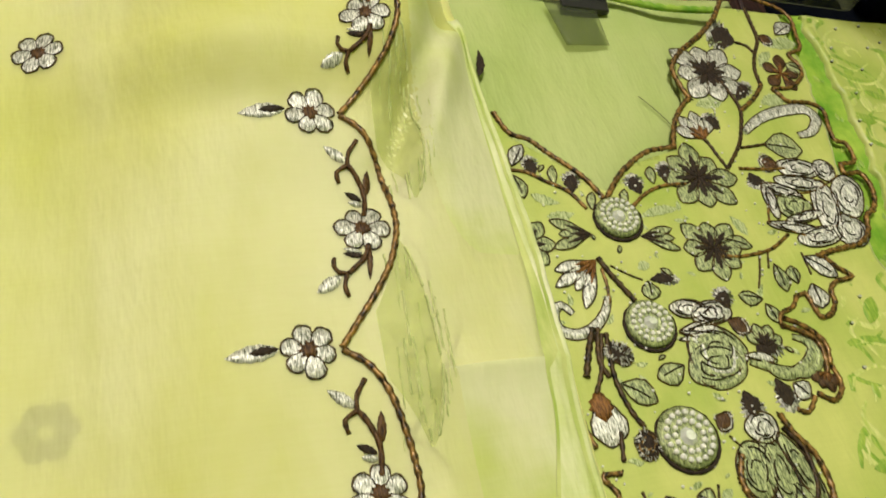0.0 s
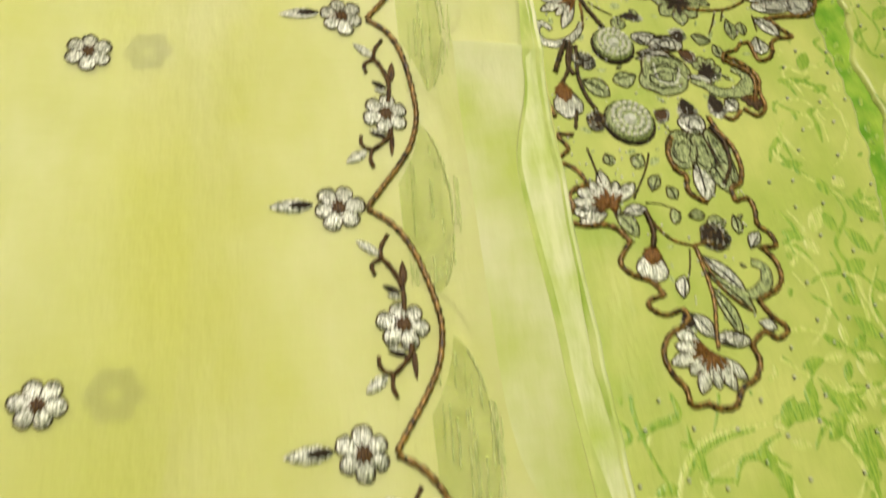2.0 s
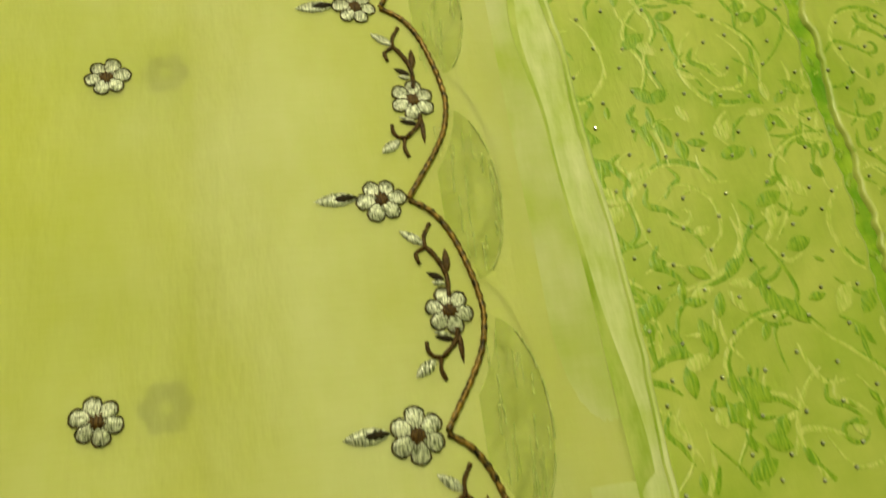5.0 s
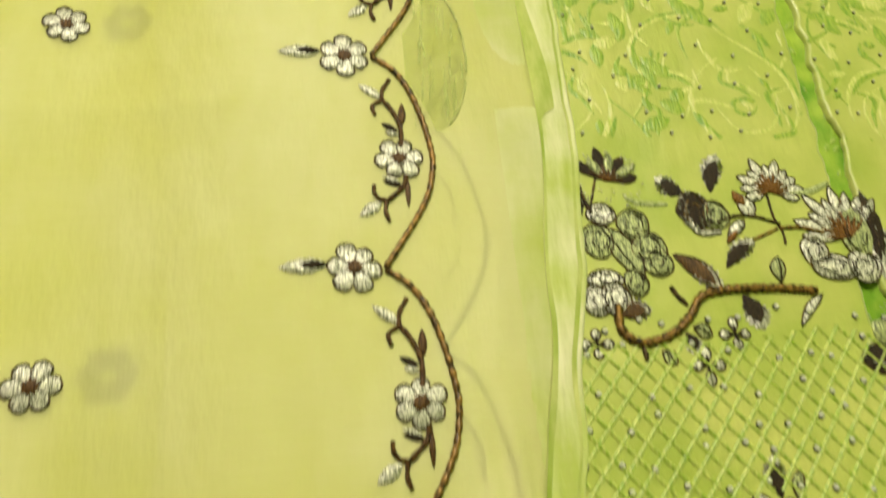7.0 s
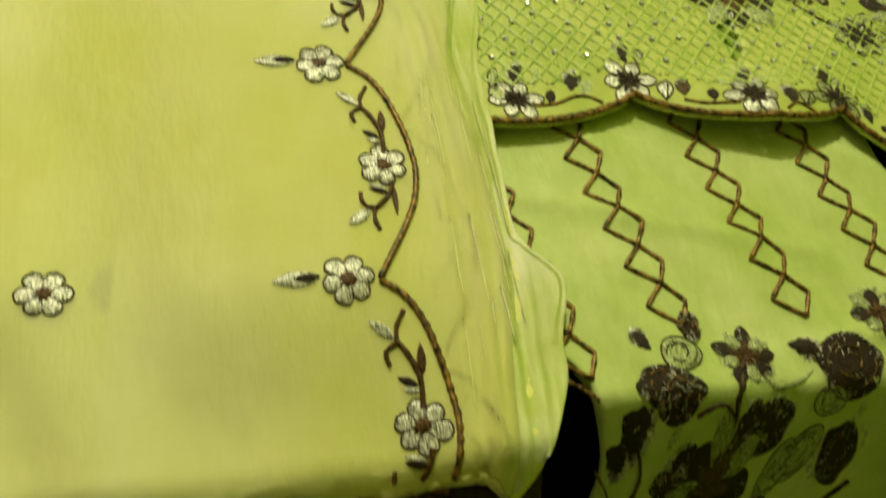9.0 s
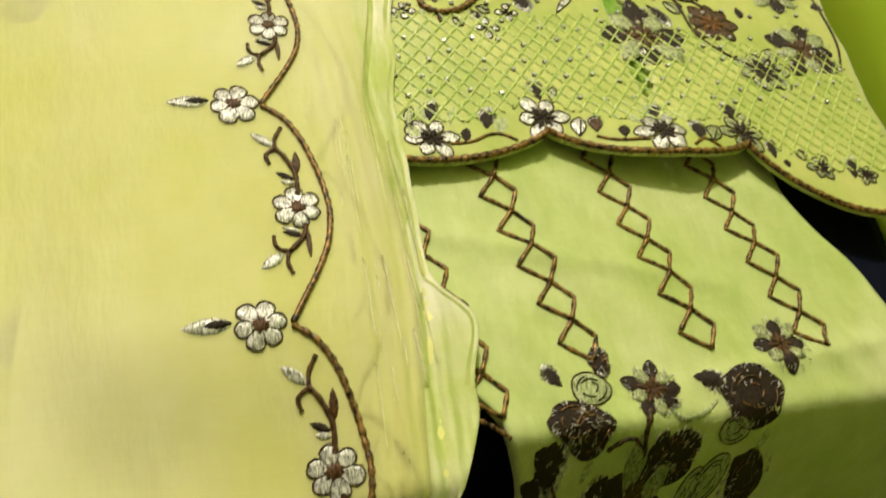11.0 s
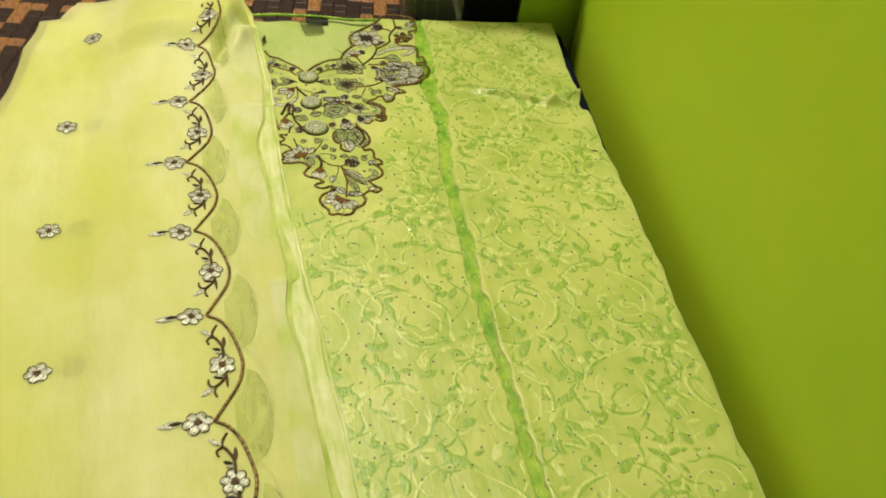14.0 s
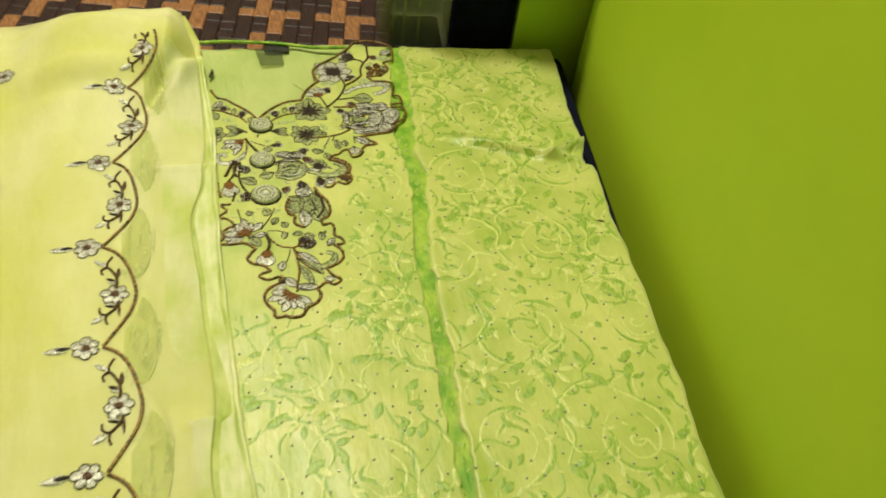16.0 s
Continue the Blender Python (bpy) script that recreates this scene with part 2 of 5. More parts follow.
def kam_z(x, y):
    z = -0.002 + 0.0016 * wob(x, y, 11, 7.7) + 0.0005 * wob(x, y, 45, 2.2)
    z += 0.009 * math.exp(-((y + 0.185 - 0.42 * (0.5 - x)) / 0.007) ** 2) * smooth_step(0.36, 0.42, x) * smooth_step(0.53, 0.49, x)
    z += 0.008 * math.exp(-((y + 0.172 + 0.45 * (0.5 - x)) / 0.006) ** 2) * smooth_step(0.46, 0.49, x)
    z += 0.0010 * math.exp(-((x - along(STRIP_R, y) - 0.004) / 0.004) ** 2) if x > 0.25 else 0.0
    z += 0.010 * math.exp(-((x - 0.255) / 0.045) ** 2) * smooth_step(-0.985, -1.03, y)
    return z


def trou_z(x, y):
    z = -0.010 + 0.0026 * wob(x, y, 14, 5.5) + 0.0022 * wob(x * 1.5 + y, y, 34, 6.6)
    z += 0.0025 * math.exp(-((y + 1.172 - 0.1 * (x - 0.25)) / 0.006) ** 2) * smooth_step(0.18, 0.24, x)
    z += 0.0022 * math.exp(-((y + 1.105 + 0.25 * (x - 0.2)) / 0.007) ** 2) * smooth_step(0.30, 0.22, x)
    d = max(0.0, -1.191 - y)
    return z - 3.8 * d * d / (d + 0.018)


def sheet(left, right, y0, y1, nx, ny, surf, thick=0.0, low=None, high=None):
    """A cloth sheet between two edge lines, from y0 down to y1, on the surface surf, with its edge turned down; low and high trim it by lines over x."""
    bm = bmesh.new()
    rows = []
    for j in range(ny + 1):
        y = y0 + (y1 - y0) * j / ny
        a, b = left(y), right(y)
        row = []
        for i in range(nx + 1):
            x = a + (b - a) * i / nx
            yy = max(y, low(x)) if low else y
            yy = min(yy, high(x)) if high else yy
            row.append(bm.verts.new((x, yy, surf(x, yy))))
        rows.append(row)
    for j in range(ny):
        for i in range(nx):
            q = (rows[j][i], rows[j + 1][i], rows[j + 1][i + 1], rows[j][i + 1])
            if max(abs(q[0].co.y - q[1].co.y), abs(q[2].co.y - q[3].co.y)) > 1e-6:
                bm.faces.new(q)
    bmesh.ops.delete(bm, geom=[v for v in bm.verts if not v.link_faces], context="VERTS")
    bmesh.ops.remove_doubles(bm, verts=bm.verts, dist=1e-6)
    if thick:
        edges = [e for e in bm.edges if e.is_boundary]
        r = bmesh.ops.extrude_edge_only(bm, edges=edges)
        for v in (g for g in r["geom"] if isinstance(g, bmesh.types.BMVert)):
            v.co.z -= thick
    for f in bm.faces:
        f.smooth = True
    return bm


def curve_points(pts, closed=False, step=0.0025):
    """A smooth line through a few points."""
    p = [Vector((a, b)) for a, b in pts]
    n = len(p)
    out = []
    for i in range(n if closed else n - 1):
        p0, p1, p2, p3 = (p[(i - 1) % n], p[i], p[(i + 1) % n], p[(i + 2) % n]) if closed else (p[max(i - 1, 0)], p[i], p[i + 1], p[min(i + 2, n - 1)])
        k = max(1, int((p2 - p1).length / step))
        for j in range(k):
            t = j / k
            out.append(0.5 * (2 * p1 + (p2 - p0) * t + (2 * p0 - 5 * p1 + 4 * p2 - p3) * t * t + (3 * p1 - p0 - 3 * p2 + p3) * t ** 3))
    if not closed:
        out.append(p[-1])
    return out


def tube(bm, pts, r, surf, closed=False, mat=0, taper=0.0, lift=0.5):
    """A couched cord on a cloth: a slightly uneven round section."""
    n, sides = len(pts), 6
    if n < 2:
        return
    rings = []
    for i, q in enumerate(pts):
        a, b = pts[(i - 1) % n] if closed or i else pts[0], pts[(i + 1) % n] if closed or i < n - 1 else pts[-1]
        d = (b - a)
        d = d.normalized() if d.length > 1e-9 else Vector((1, 0))
        side = Vector((-d.y, d.x))
        rr = r * (1 + 0.16 * math.sin(i * 2.1)) * (1 - taper * i / n)
        z0 = surf(q.x, q.y) + rr * lift
        ring = []
        for k in range(sides):
            g = 2 * math.pi * k / sides + i * 0.35
            o = side * (rr * math.cos(g))
            ring.append(bm.verts.new((q.x + o.x, q.y + o.y, z0 + rr * 0.8 * math.sin(g))))
        rings.append(ring)
    for i in range(n if closed else n - 1):
        a, b = rings[i], rings[(i + 1) % n]
        for k in range(sides):
            f = bm.faces.new((a[k], a[(k + 1) % sides], b[(k + 1) % sides], b[k]))
            f.smooth, f.material_index = True, mat
    if not closed:
        for ring in (rings[0], rings[-1]):
            bm.faces.new(ring).material_index = mat


def pad(bm, outline, h, surf, mat=0, edge=0.0002):
    """A padded satin-stitch patch with a domed top."""
    n = len(outline)
    c = sum(outline, Vector((0, 0))) / n
    rings = []
    for s, z in ((1.0, edge), (0.93, 0.55 * h), (0.7, 0.9 * h), (0.35, h)):
        rings.append([bm.verts.new((*(c + (q - c) * s), 0)) for q in outline])
        for v in rings[-1]:
            v.co.z = surf(v.co.x, v.co.y) + z
    for a, b in zip(rings, rings[1:]):
        for i in range(n):
            f = bm.faces.new((a[i], a[(i + 1) % n], b[(i + 1) % n], b[i]))
            f.smooth, f.material_index = True, mat
    f = bm.faces.new(rings[-1])
    f.smooth, f.material_index = True, mat


def blade(base, tip, w, bend=0.0, n=9, blunt=0.5, jag=0.0):
    """Outline of a leaf or petal from base to tip; blunt: where it is widest."""
    b, t = Vector(base), Vector(tip)
    d = t - b
    side = Vector((-d.y, d.x)).normalized()
    left, right = [], []
    p = math.log(0.5) / math.log(blunt)
    for i in range(1, n):
        s = i / n
        k = math.sin(math.pi * s ** p) ** 0.8 * w / 2
        k *= 1 + jag * (1 if i % 2 else -1)
        m = b + d * s + side * (bend * math.sin(math.pi * s))
        left.append(m + side * k)
        right.append(m - side * k)
    return [b, *right, t, *reversed(left)]


def disc(c, r, n=14, squash=1.0, turn=0.0):
    return [Vector((c[0], c[1])) + Vector((r * math.cos(2 * math.pi * i / n), r * squash * math.sin(2 * math.pi * i / n))) for i in range(n)]


# ---- the room ----
TILT = radians(-8.2)


def turned(x, y):
    """Along the bed: the wall and the mat lie turned against the scarf."""
    return Vector((x * math.cos(TILT) - y * math.sin(TILT), x * math.sin(TILT) + y * math.cos(TILT)))


def block(x0, y0, z0, x1, y1, z1, turn=True, bevel=0.0):
    bm = bmesh.new()
    bmesh.ops.create_cube(bm, size=1)
    for v in bm.verts:
        p = ((x0 + x1) / 2 + v.co.x * (x1 - x0), (y0 + y1) / 2 + v.co.y * (y1 - y0))
        v.co = (*(turned(*p) if turn else p), (z0 + z1) / 2 + v.co.z * (z1 - z0))
    if bevel:
        bmesh.ops.bevel(bm, geom=list(bm.edges), offset=bevel, segments=3, affect="EDGES", profile=0.5)
    return bm


WALL_X = 0.592
tagged(part("wall_east", block(WALL_X, -3.0, -0.6, WALL_X + 0.12, 0.118, 2.6, bevel=0.004), M_WALL), "smooth lime green painted wall beside the bed", "wall", kind="structure")
tagged(part("wall_north", block(0.503, 0.145, -0.6, 0.90, 0.26, 2.6), M_WALL), "lime green painted wall return in shade", "wall", kind="structure")
bed_form = block(-1.2, -1.235, -0.30, WALL_X - 0.004, 0.9, -0.026)
for v in bed_form.verts:
    if v.co.y < -0.8:
        v.co.y = -1.188
bmesh.ops.bevel(bed_form, geom=list(bed_form.edges), offset=0.02, segments=3, affect="EDGES", profile=0.5)
tagged(part("bed_sheet", bed_form, M_NAVY), "plain dark navy sheet drawn over the bed", "bed sheet", kind="structure")
tagged(part("floor", block(-2.2, -3.0, -0.72, 1.1, 1.9, -0.602), M_REED_D), "dark floor below the bed", "floor", kind="structure")

# unseen walls and ceiling, added to enclose the bed; their tone sets the bounce light
M_ROOM = plain("beige_wall_paint", (0.24, 0.22, 0.165), (0.28, 0.26, 0.19), 4, 0.8, 0, 0.05)
for name, box6 in (("wall_west", (-2.2, -3.0, -0.6, -2.1, 1.9, 2.6)), ("wall_south", (-2.1, -3.0, -0.6, WALL_X, -2.9, 2.6)), ("wall_back", (-2.1, 1.8, -0.6, 1.1, 1.9, 2.6)), ("wall_side", (0.9, 0.27, -0.6, 1.0, 1.79, 2.6))):
    tagged(part(name, block(*box6), M_ROOM), "unseen plain beige wall, added to close the room and bounce light", "wall", kind="structure")
tagged(part("ceiling", block(-2.2, -3.0, 2.602, 1.1, 1.9, 2.70), M_ROOM), "unseen plain beige ceiling, added to close the room and bounce light", "ceiling", kind="structure")

# ---- scarf ----
DUP_LEFT = [(0.16, -0.150), (0.078, -0.163), (0.070, -0.190), (0.0, -0.207), (-0.18, -0.232), (-0.28, -0.243), (-0.34, -0.256), (-0.5, -0.276), (-0.8, -0.292), (-1.3, -0.300)]


def dup_left(y):
    return along(DUP_LEFT, y) + 0.005 * wob(0, y, 14, 3.3)


def scarf_end(x):
    return -1.222 + 0.005 * wob(x, 0, 30, 8.1) - 0.014 * math.exp(-((x + 0.016) / 0.008) ** 2) - 0.010 * math.exp(-((x - 0.066) / 0.008) ** 2) - 0.3 * max(0.0, -0.05 - x)


scarf = thing("scarf", "folded sheer pale yellow scarf with scalloped embroidered border", "scarf")
part("lower_layer", sheet(lambda y: dup_left(y) + 0.01, lambda y: along(DUP_RIGHT, y), 0.15, -1.30, 60, 240, lambda x, y: dup_z(x, y) - 0.0030, 0.004, scarf_end), M_DUP_LOW, scarf)
part("upper_layer", sheet(dup_left, lambda y: along(DUP_FOLD, y), 0.155, -1.30, 110, 330, dup_z, 0.0015, lambda x: scarf_end(x) + 0.004 * wob(x, 1, 25, 3)), M_DUP, scarf, "sheer yellow top layer")

for top, bottom, inner in ((0.03, -0.15, 0.048), (-0.166, -0.46, 0.040), (-0.481, -0.80, 0.058), (-0.79, -1.08, 0.062)):
    def tucked(x, y, top=top, bottom=bottom, inner=inner):
        """Proud along its creased top, sinking under the upper layer inwards and downwards."""
        return dup_z(x, y) + 0.0026 * smooth_step(bottom, bottom + 0.10, y) * smooth_step(inner - 0.002, inner + 0.03, x) - 0.0009
    part("folded_layer", sheet(lambda y: inner + 0.004 * wob(0, y, 18, 2.2), lambda y: along(DUP_FOLD, y) - 0.001, top, bottom, 20, 60, tucked), M_DUP_PALE, scarf, "second sheer layer folded over")


def band_z(x, y):
    """The folded margin beside the upper layer: thin uneven ridges running along it."""
    f, r = along(DUP_FOLD, y), along(DUP_RIGHT, y)
    u = (x - f) / max(r - f, 0.004)
    z = dup_z(x, y) - 0.0020
    for at, h, w, seed in ((0.34, 0.0007, 0.16, 2.0), (0.64, 0.0006, 0.13, 5.0), (0.92, 0.0007, 0.08, 8.0)):
        z += h * math.exp(-((u - at - 0.16 * wob(0, y, 9, seed)) / w) ** 2) * (0.6 + 0.9 * max(0.0, wob(0, y, 6, seed + 1)))
    return z


def edge_wave(y):
    return along(DUP_RIGHT, y) + 0.0024 * wob(0, y, 16, 2.6) + 0.0009 * wob(0, y, 60, 4.2)


def fold_shade_width(y):
    """How wide the painted shade on the turned-in edge shows: it swells towards each crossing crease and closes below
    it.
    """
    swell = max(smooth_step(c + 0.10, c + 0.012, y) * smooth_step(c - 0.004, c + 0.004, y) for c in (-0.166, -0.481, -0.79, -1.08))
    return (along(DUP_RIGHT, y) - along(DUP_FOLD, y)) * (0.10 + 0.16 * max(0.0, wob(0, y, 11, 6.4) + 0.3) + 0.40 * swell)


part("inner_layer", sheet(lambda y: -0.098 + 0.022 * wob(0, y, 5, 6.6), lambda y: along(DUP_FOLD, y) - 0.012, 0.12, -1.30, 40, 180, lambda x, y: dup_z(x, y) - 0.0015, 0.0, lambda x: scarf_end(x) + 0.006), M_DUP_INNER, scarf, "cream inner layer of the folded scarf")
part("folded_edge", sheet(lambda y: along(DUP_FOLD, y) - 0.008, edge_wave, 0.05, -1.30, 26, 320, band_z, 0.0012, lambda x: scarf_end(x) + 0.003), M_DUP_EDGE, scarf, "pale folded margin with a crumpled edge")
# greener strips: the shade beside the fold is put into their colour
part("fold_shade_edge", sheet(lambda y: along(DUP_FOLD, y) - 0.002, lambda y: along(DUP_FOLD, y) + fold_shade_width(y), 0.04, -1.17, 8, 300, lambda x, y: band_z(x, y) + 0.0005), M_FOLD_SHADE, scarf, "turned-in edge of the fold, its shade put in as greener colour")
part("fold_shade_edge", sheet(lambda y: edge_wave(y) - 0.004 - 0.004 * max(0.0, wob(0, y, 13, 1.2)), lambda y: edge_wave(y) - 0.0026, 0.04, -1.17, 4, 300, lambda x, y: band_z(x, y) + 0.0005), M_FOLD_SHADE, scarf, "thin crease along the margin, its shade put in as greener colour")

# ---- tunic ----
STRIP_L = [(0.1, 0.342), (0.047, 0.334), (-0.13, 0.310), (-0.18, 0.311), (-0.35, 0.288), (-0.41, 0.283), (-0.507, 0.273), (-0.6, 0.269), (-0.79, 0.2595), (-0.88, 0.2560), (-1.08, 0.250)]
STRIP_R = [(0.1, 0.360), (0.039, 0.354), (-0.1845, 0.328), (-0.369, 0.301), (-0.437, 0.294), (-0.51, 0.2855), (-0.61, 0.279), (-0.798, 0.271), (-0.88, 0.2705), (-0.965, 0.267), (-1.01, 0.2545), (-1.08, 0.2515)]
KAM_RIGHT = [(0.06, 0.564), (-0.15, 0.5355), (-0.193, 0.5235), (-0.197, 0.5225), (-0.199, 0.5305), (-0.31, 0.5165), (-0.385, 0.5105), (-0.465, 0.500), (-0.62, 0.480), (-0.755, 0.463), (-0.83, 0.455),
             (-0.92, 0.442), (-1.0, 0.434), (-1.09, 0.426)]


def kam_top(x):
    return 0.092 - 0.098 * (x - 0.1) + 0.002 * wob(x, 0, 20, 1.0)




def hem_y(x):
    for a, b, d in ((0.045, 0.178, 0.019), (0.178, 0.312, 0.018), (0.312, 0.46, 0.044)):
        if a <= x < b:
            s = (x - a) / (b - a)
            y0 = {0.045: -1.022, 0.178: -1.016, 0.312: -1.027}[a]
            y1 = {0.045: -1.016, 0.178: -1.027, 0.312: -1.05}[a]
            return y0 + (y1 - y0) * s - d * math.sin(math.pi * s) ** 0.7
    return -1.03


NECK = [(0.08, 0.01), (0.11, -0.016), (0.114, -0.032), (0.143, -0.055), (0.16, -0.072), (0.18, -0.054), (0.213, -0.044), (0.223, -0.019), (0.234, -0.006), (0.238, 0.022), (0.266, 0.047), (0.291, 0.074)]


def neck_y(x):
    """Height of the neckline over x."""
    return next((y0 + (y1 - y0) * (x - x0) / (x1 - x0) for (x0, y0), (x1, y1) in zip(NECK, NECK[1:]) if x0 <= x < x1), 1.0 if x > 0.29 else 0.01)


def panel_top(x):
    return min(kam_top(x), neck_y(x))


tunic = thing("tunic", "lime green jacquard tunic with embroidered neck and scalloped hem", "tunic")
part("front_panel", sheet(lambda y: 0.0, lambda y: along(STRIP_L, y) + 0.0030 * wob(0, y, 70, 9) + 0.0024 * wob(0, y, 24, 4) + 0.0016 * wob(0, y, 170, 3), 0.10, -1.10, 150, 300, kam_z, 0.003, hem_y, panel_top), M_KAM, tunic)
part("side_panel", sheet(lambda y: along(STRIP_R, y) + 0.0040 * wob(0, y, 60, 1.5) + 0.0040 * wob(0, y, 24, 7) + 0.0026 * wob(0, y, 150, 2), lambda y: along(KAM_RIGHT, y) + 0.002 * wob(0, y, 40, 5), 0.10, -1.10, 60, 400, kam_z, 0.003, hem_y, panel_top), M_KAM, tunic)
part("fold_strip", sheet(lambda y: along(STRIP_L, y) - 0.010, lambda y: along(STRIP_R, y) + 0.012, 0.07, -1.02, 6, 300, lambda x, y: kam_z(x, y) - 0.003), M_STRIP, tunic, "darker green strip inside the fold")
part("back_panel", sheet(lambda y: 0.04, lambda y: 0.31, 0.088, -0.10, 40, 40, lambda x, y: -0.009 + 0.0028 * wob(x, y, 16, 9.0) + 0.0018 * wob(x + 0.6 * y, y, 36, 2.0), 0.003), M_KAM_IN, tunic, "paler plain lining inside the neck opening")

# ---- trousers ----
trousers = thing("trousers", "plain green trousers with diamond chain stitching and dark flower embroidery", "trousers")
part("leg", sheet(lambda y: along([(-0.9, 0.02), (-1.10, 0.055), (-1.16, 0.094), (-1.19, 0.110), (-1.215, 0.124), (-1.30, 0.150)], y), lambda y: along([(-0.9, 0.30), (-1.05, 0.330), (-1.146, 0.362), (-1.30, 0.42)], y), -0.90, -1.32, 80, 120, trou_z, 0.006), M_TROU, trousers)


# ---- embroidery ----
FILL = {"d": M_DARK, "g": M_PEWTER, "s": M_SILVER, "p": M_PALE, "b": M_BROWN, "c": M_SILVER}


def mil(p):
    return Vector((p[0] / 1000, p[1] / 1000))


class Embroidery:
    """Sews motifs, given in millimetres, on a cloth surface; each becomes a part of its thing."""

    def __init__(self, parent, surf):
        self.parent, self.surf = parent, surf

    def cord(self, r, *pts, mat=None, name="cord"):
        bm = bmesh.new()
        line = curve_points([mil(p) for p in pts], step=0.0016)
        tube(bm, line, r / 1000, self.surf)
        ob = part(name, bm, mat or M_CORD, self.parent)
        if mat is None and r >= 1.3:
            # whip stitches across the cord, uneven, which roughen its edge
            rnd = random.Random(int(abs(pts[0][0] * 31 + pts[0][1] * 17)))
            bm = bmesh.new()
            for a, b in zip(line, line[1:]):
                d = b - a
                if d.length > 1e-6:
                    n = Vector((-d.y, d.x)).normalized()
                    w = r / 1000 * rnd.uniform(0.95, 1.3)
                    lean = d.normalized() * w * rnd.uniform(0.2, 0.8)
                    side = rnd.choice((0.55, 1.0))
                    tube(bm, [a - n * w * side - lean, a, a + n * w * (1.55 - side) + lean], rnd.uniform(0.0003, 0.0005), lambda x, y: self.surf(x, y) + 0.0004)
            part("whip_stitches", bm, M_LINE, ob, "dark uneven whip stitches")
        return ob

    def stem(self, r, *pts):
        return self.cord(0.78 * r, *pts, mat=M_LINE, name="stem")

    def outlined(self, name, shapes, fill, h, line, label=""):
        bm = bmesh.new()
        for s in shapes:
            pad(bm, s, h, self.surf)
        ob = part(name, bm, fill, self.parent, label)
        if line:
            for s in shapes:
                bm = bmesh.new()
                tube(bm, curve_points(s, True, 0.0014), line, lambda x, y: self.surf(x, y) + h * 0.4, True)
                part("outline", bm, M_LINE, ob, "dark couched outline")
        return ob

    def leaf(self, kind, base, tip, w):
        a, b = mil(base), mil(tip)
        n = 9
        s = blade(a, b, w / 1000, bend=0.06 * (b - a).length, n=n, blunt=0.55 if kind != "c" else 0.65, jag=0.12 if kind in "dp" else 0.03)
        ob = self.outlined("leaf", [s], FILL[kind], 0.0008 if kind != "p" else 0.0004, 0 if kind in "dp" else 0.00042)
        if kind == "b" or (kind == "d" and w > 7):
            bm = bmesh.new()
            pad(bm, blade(a, a + (b - a) * 1.08, w * 1.1 / 1000, bend=0.06 * (b - a).length, n=15, blunt=0.6, jag=0.28), 0.0007, self.surf)
            part("fringe", bm, M_SILVER, ob, "silver stitched fringe")
        if kind == "c":
            bm = bmesh.new()
            pad(bm, blade(a, a + (b - a) * 0.6, w * 0.62 / 1000, blunt=0.5, jag=0.15), 0.0016, self.surf)
            part("heart", bm, M_GOLD, ob, "copper heart")
        elif kind in "gs" and w > 6.5:
            bm = bmesh.new()
            tube(bm, curve_points([a + (b - a) * 0.05, a + (b - a) * 0.4 + Vector((0.0004, 0.0004)), a + (b - a) * 0.8], step=0.0016), 0.0004, lambda x, y: self.surf(x, y) + 0.001)
            part("vein", bm, M_DARK, ob, "dark middle vein")
        return ob

    def fan(self, kind, c, r, a0, a1, n):
        c, r = mil(c), r / 1000
        full = a1 - a0 > 350
        shapes = []
        for i in range(n):
            g = radians(a0 + (a1 - a0) * (i + (0 if full else 0.5)) / n)
            rr = r * (1 + 0.14 * math.sin(i * 2.7 + c.x * 900))
            d = Vector((math.cos(g), math.sin(g)))
            w = min(2.1 * r * math.sin(math.pi * (a1 - a0) / 360 / n), r * 0.7) * (0.72 if kind == 'd' else 0.82)
            shapes.append(blade(c + d * r * 0.12, c + d * rr, w, blunt=0.6, n=8))
        ob = self.outlined("flower", shapes[::2] if kind == "d" else shapes, FILL[kind], 0.0008, 0.00042)
        if kind == "d":
            bm = bmesh.new()
            for s in shapes[1::2]:
                pad(bm, s, 0.0013, self.surf)
            part("pale_petals", bm, M_PEWTER, ob, "grey-green petals between the dark ones")
        bm = bmesh.new()
        for s in shapes:
            tip, base = s[len(s) // 2], s[0]
            pad(bm, blade(c, base + (tip - base) * (0.68 if kind == "g" else 0.5), (s[3] - s[-3]).length * 0.46, n=8, jag=0.22), 0.0013, self.surf)
        if kind == "d":
            self.glints(c, r * 0.95, r * 0.95, 0, ob)
        part("centre", bm, {"d": M_BROWN, "c": M_GOLD, "s": M_GOLD if not full else M_DARK, "b": M_GOLD}.get(kind, M_DARK), ob, "darker stitched centre")
        return ob

    def patch(self, kind, c, rx, ry, turn):
        c, g = mil(c), radians(turn)
        x, y = Vector((math.cos(g), math.sin(g))), Vector((-math.sin(g), math.cos(g)))
        s = [c + x * (rx / 1000 * math.cos(a) * (1 + (0.06 if kind != 'd' else 0.12) * math.sin((3 if kind != 'd' else 5) * a + c.y * 700))) + y * (ry / 1000 * math.sin(a)) for a in (2 * math.pi * i / 16 for i in range(16))]
        ob = self.outlined("petal", [s], FILL[kind], 0.0009, 0.00045)
        if max(rx, ry) > 6.5:
            bm = bmesh.new()
            for k, a0, span in ((0.80, 0.2, 1.5), (0.76, 3.4, 1.4), (0.58, 2.4, 1.7), (0.54, 5.2, 1.3), (0.34, 0.7, 2.2)):
                a0 += c.x * 70
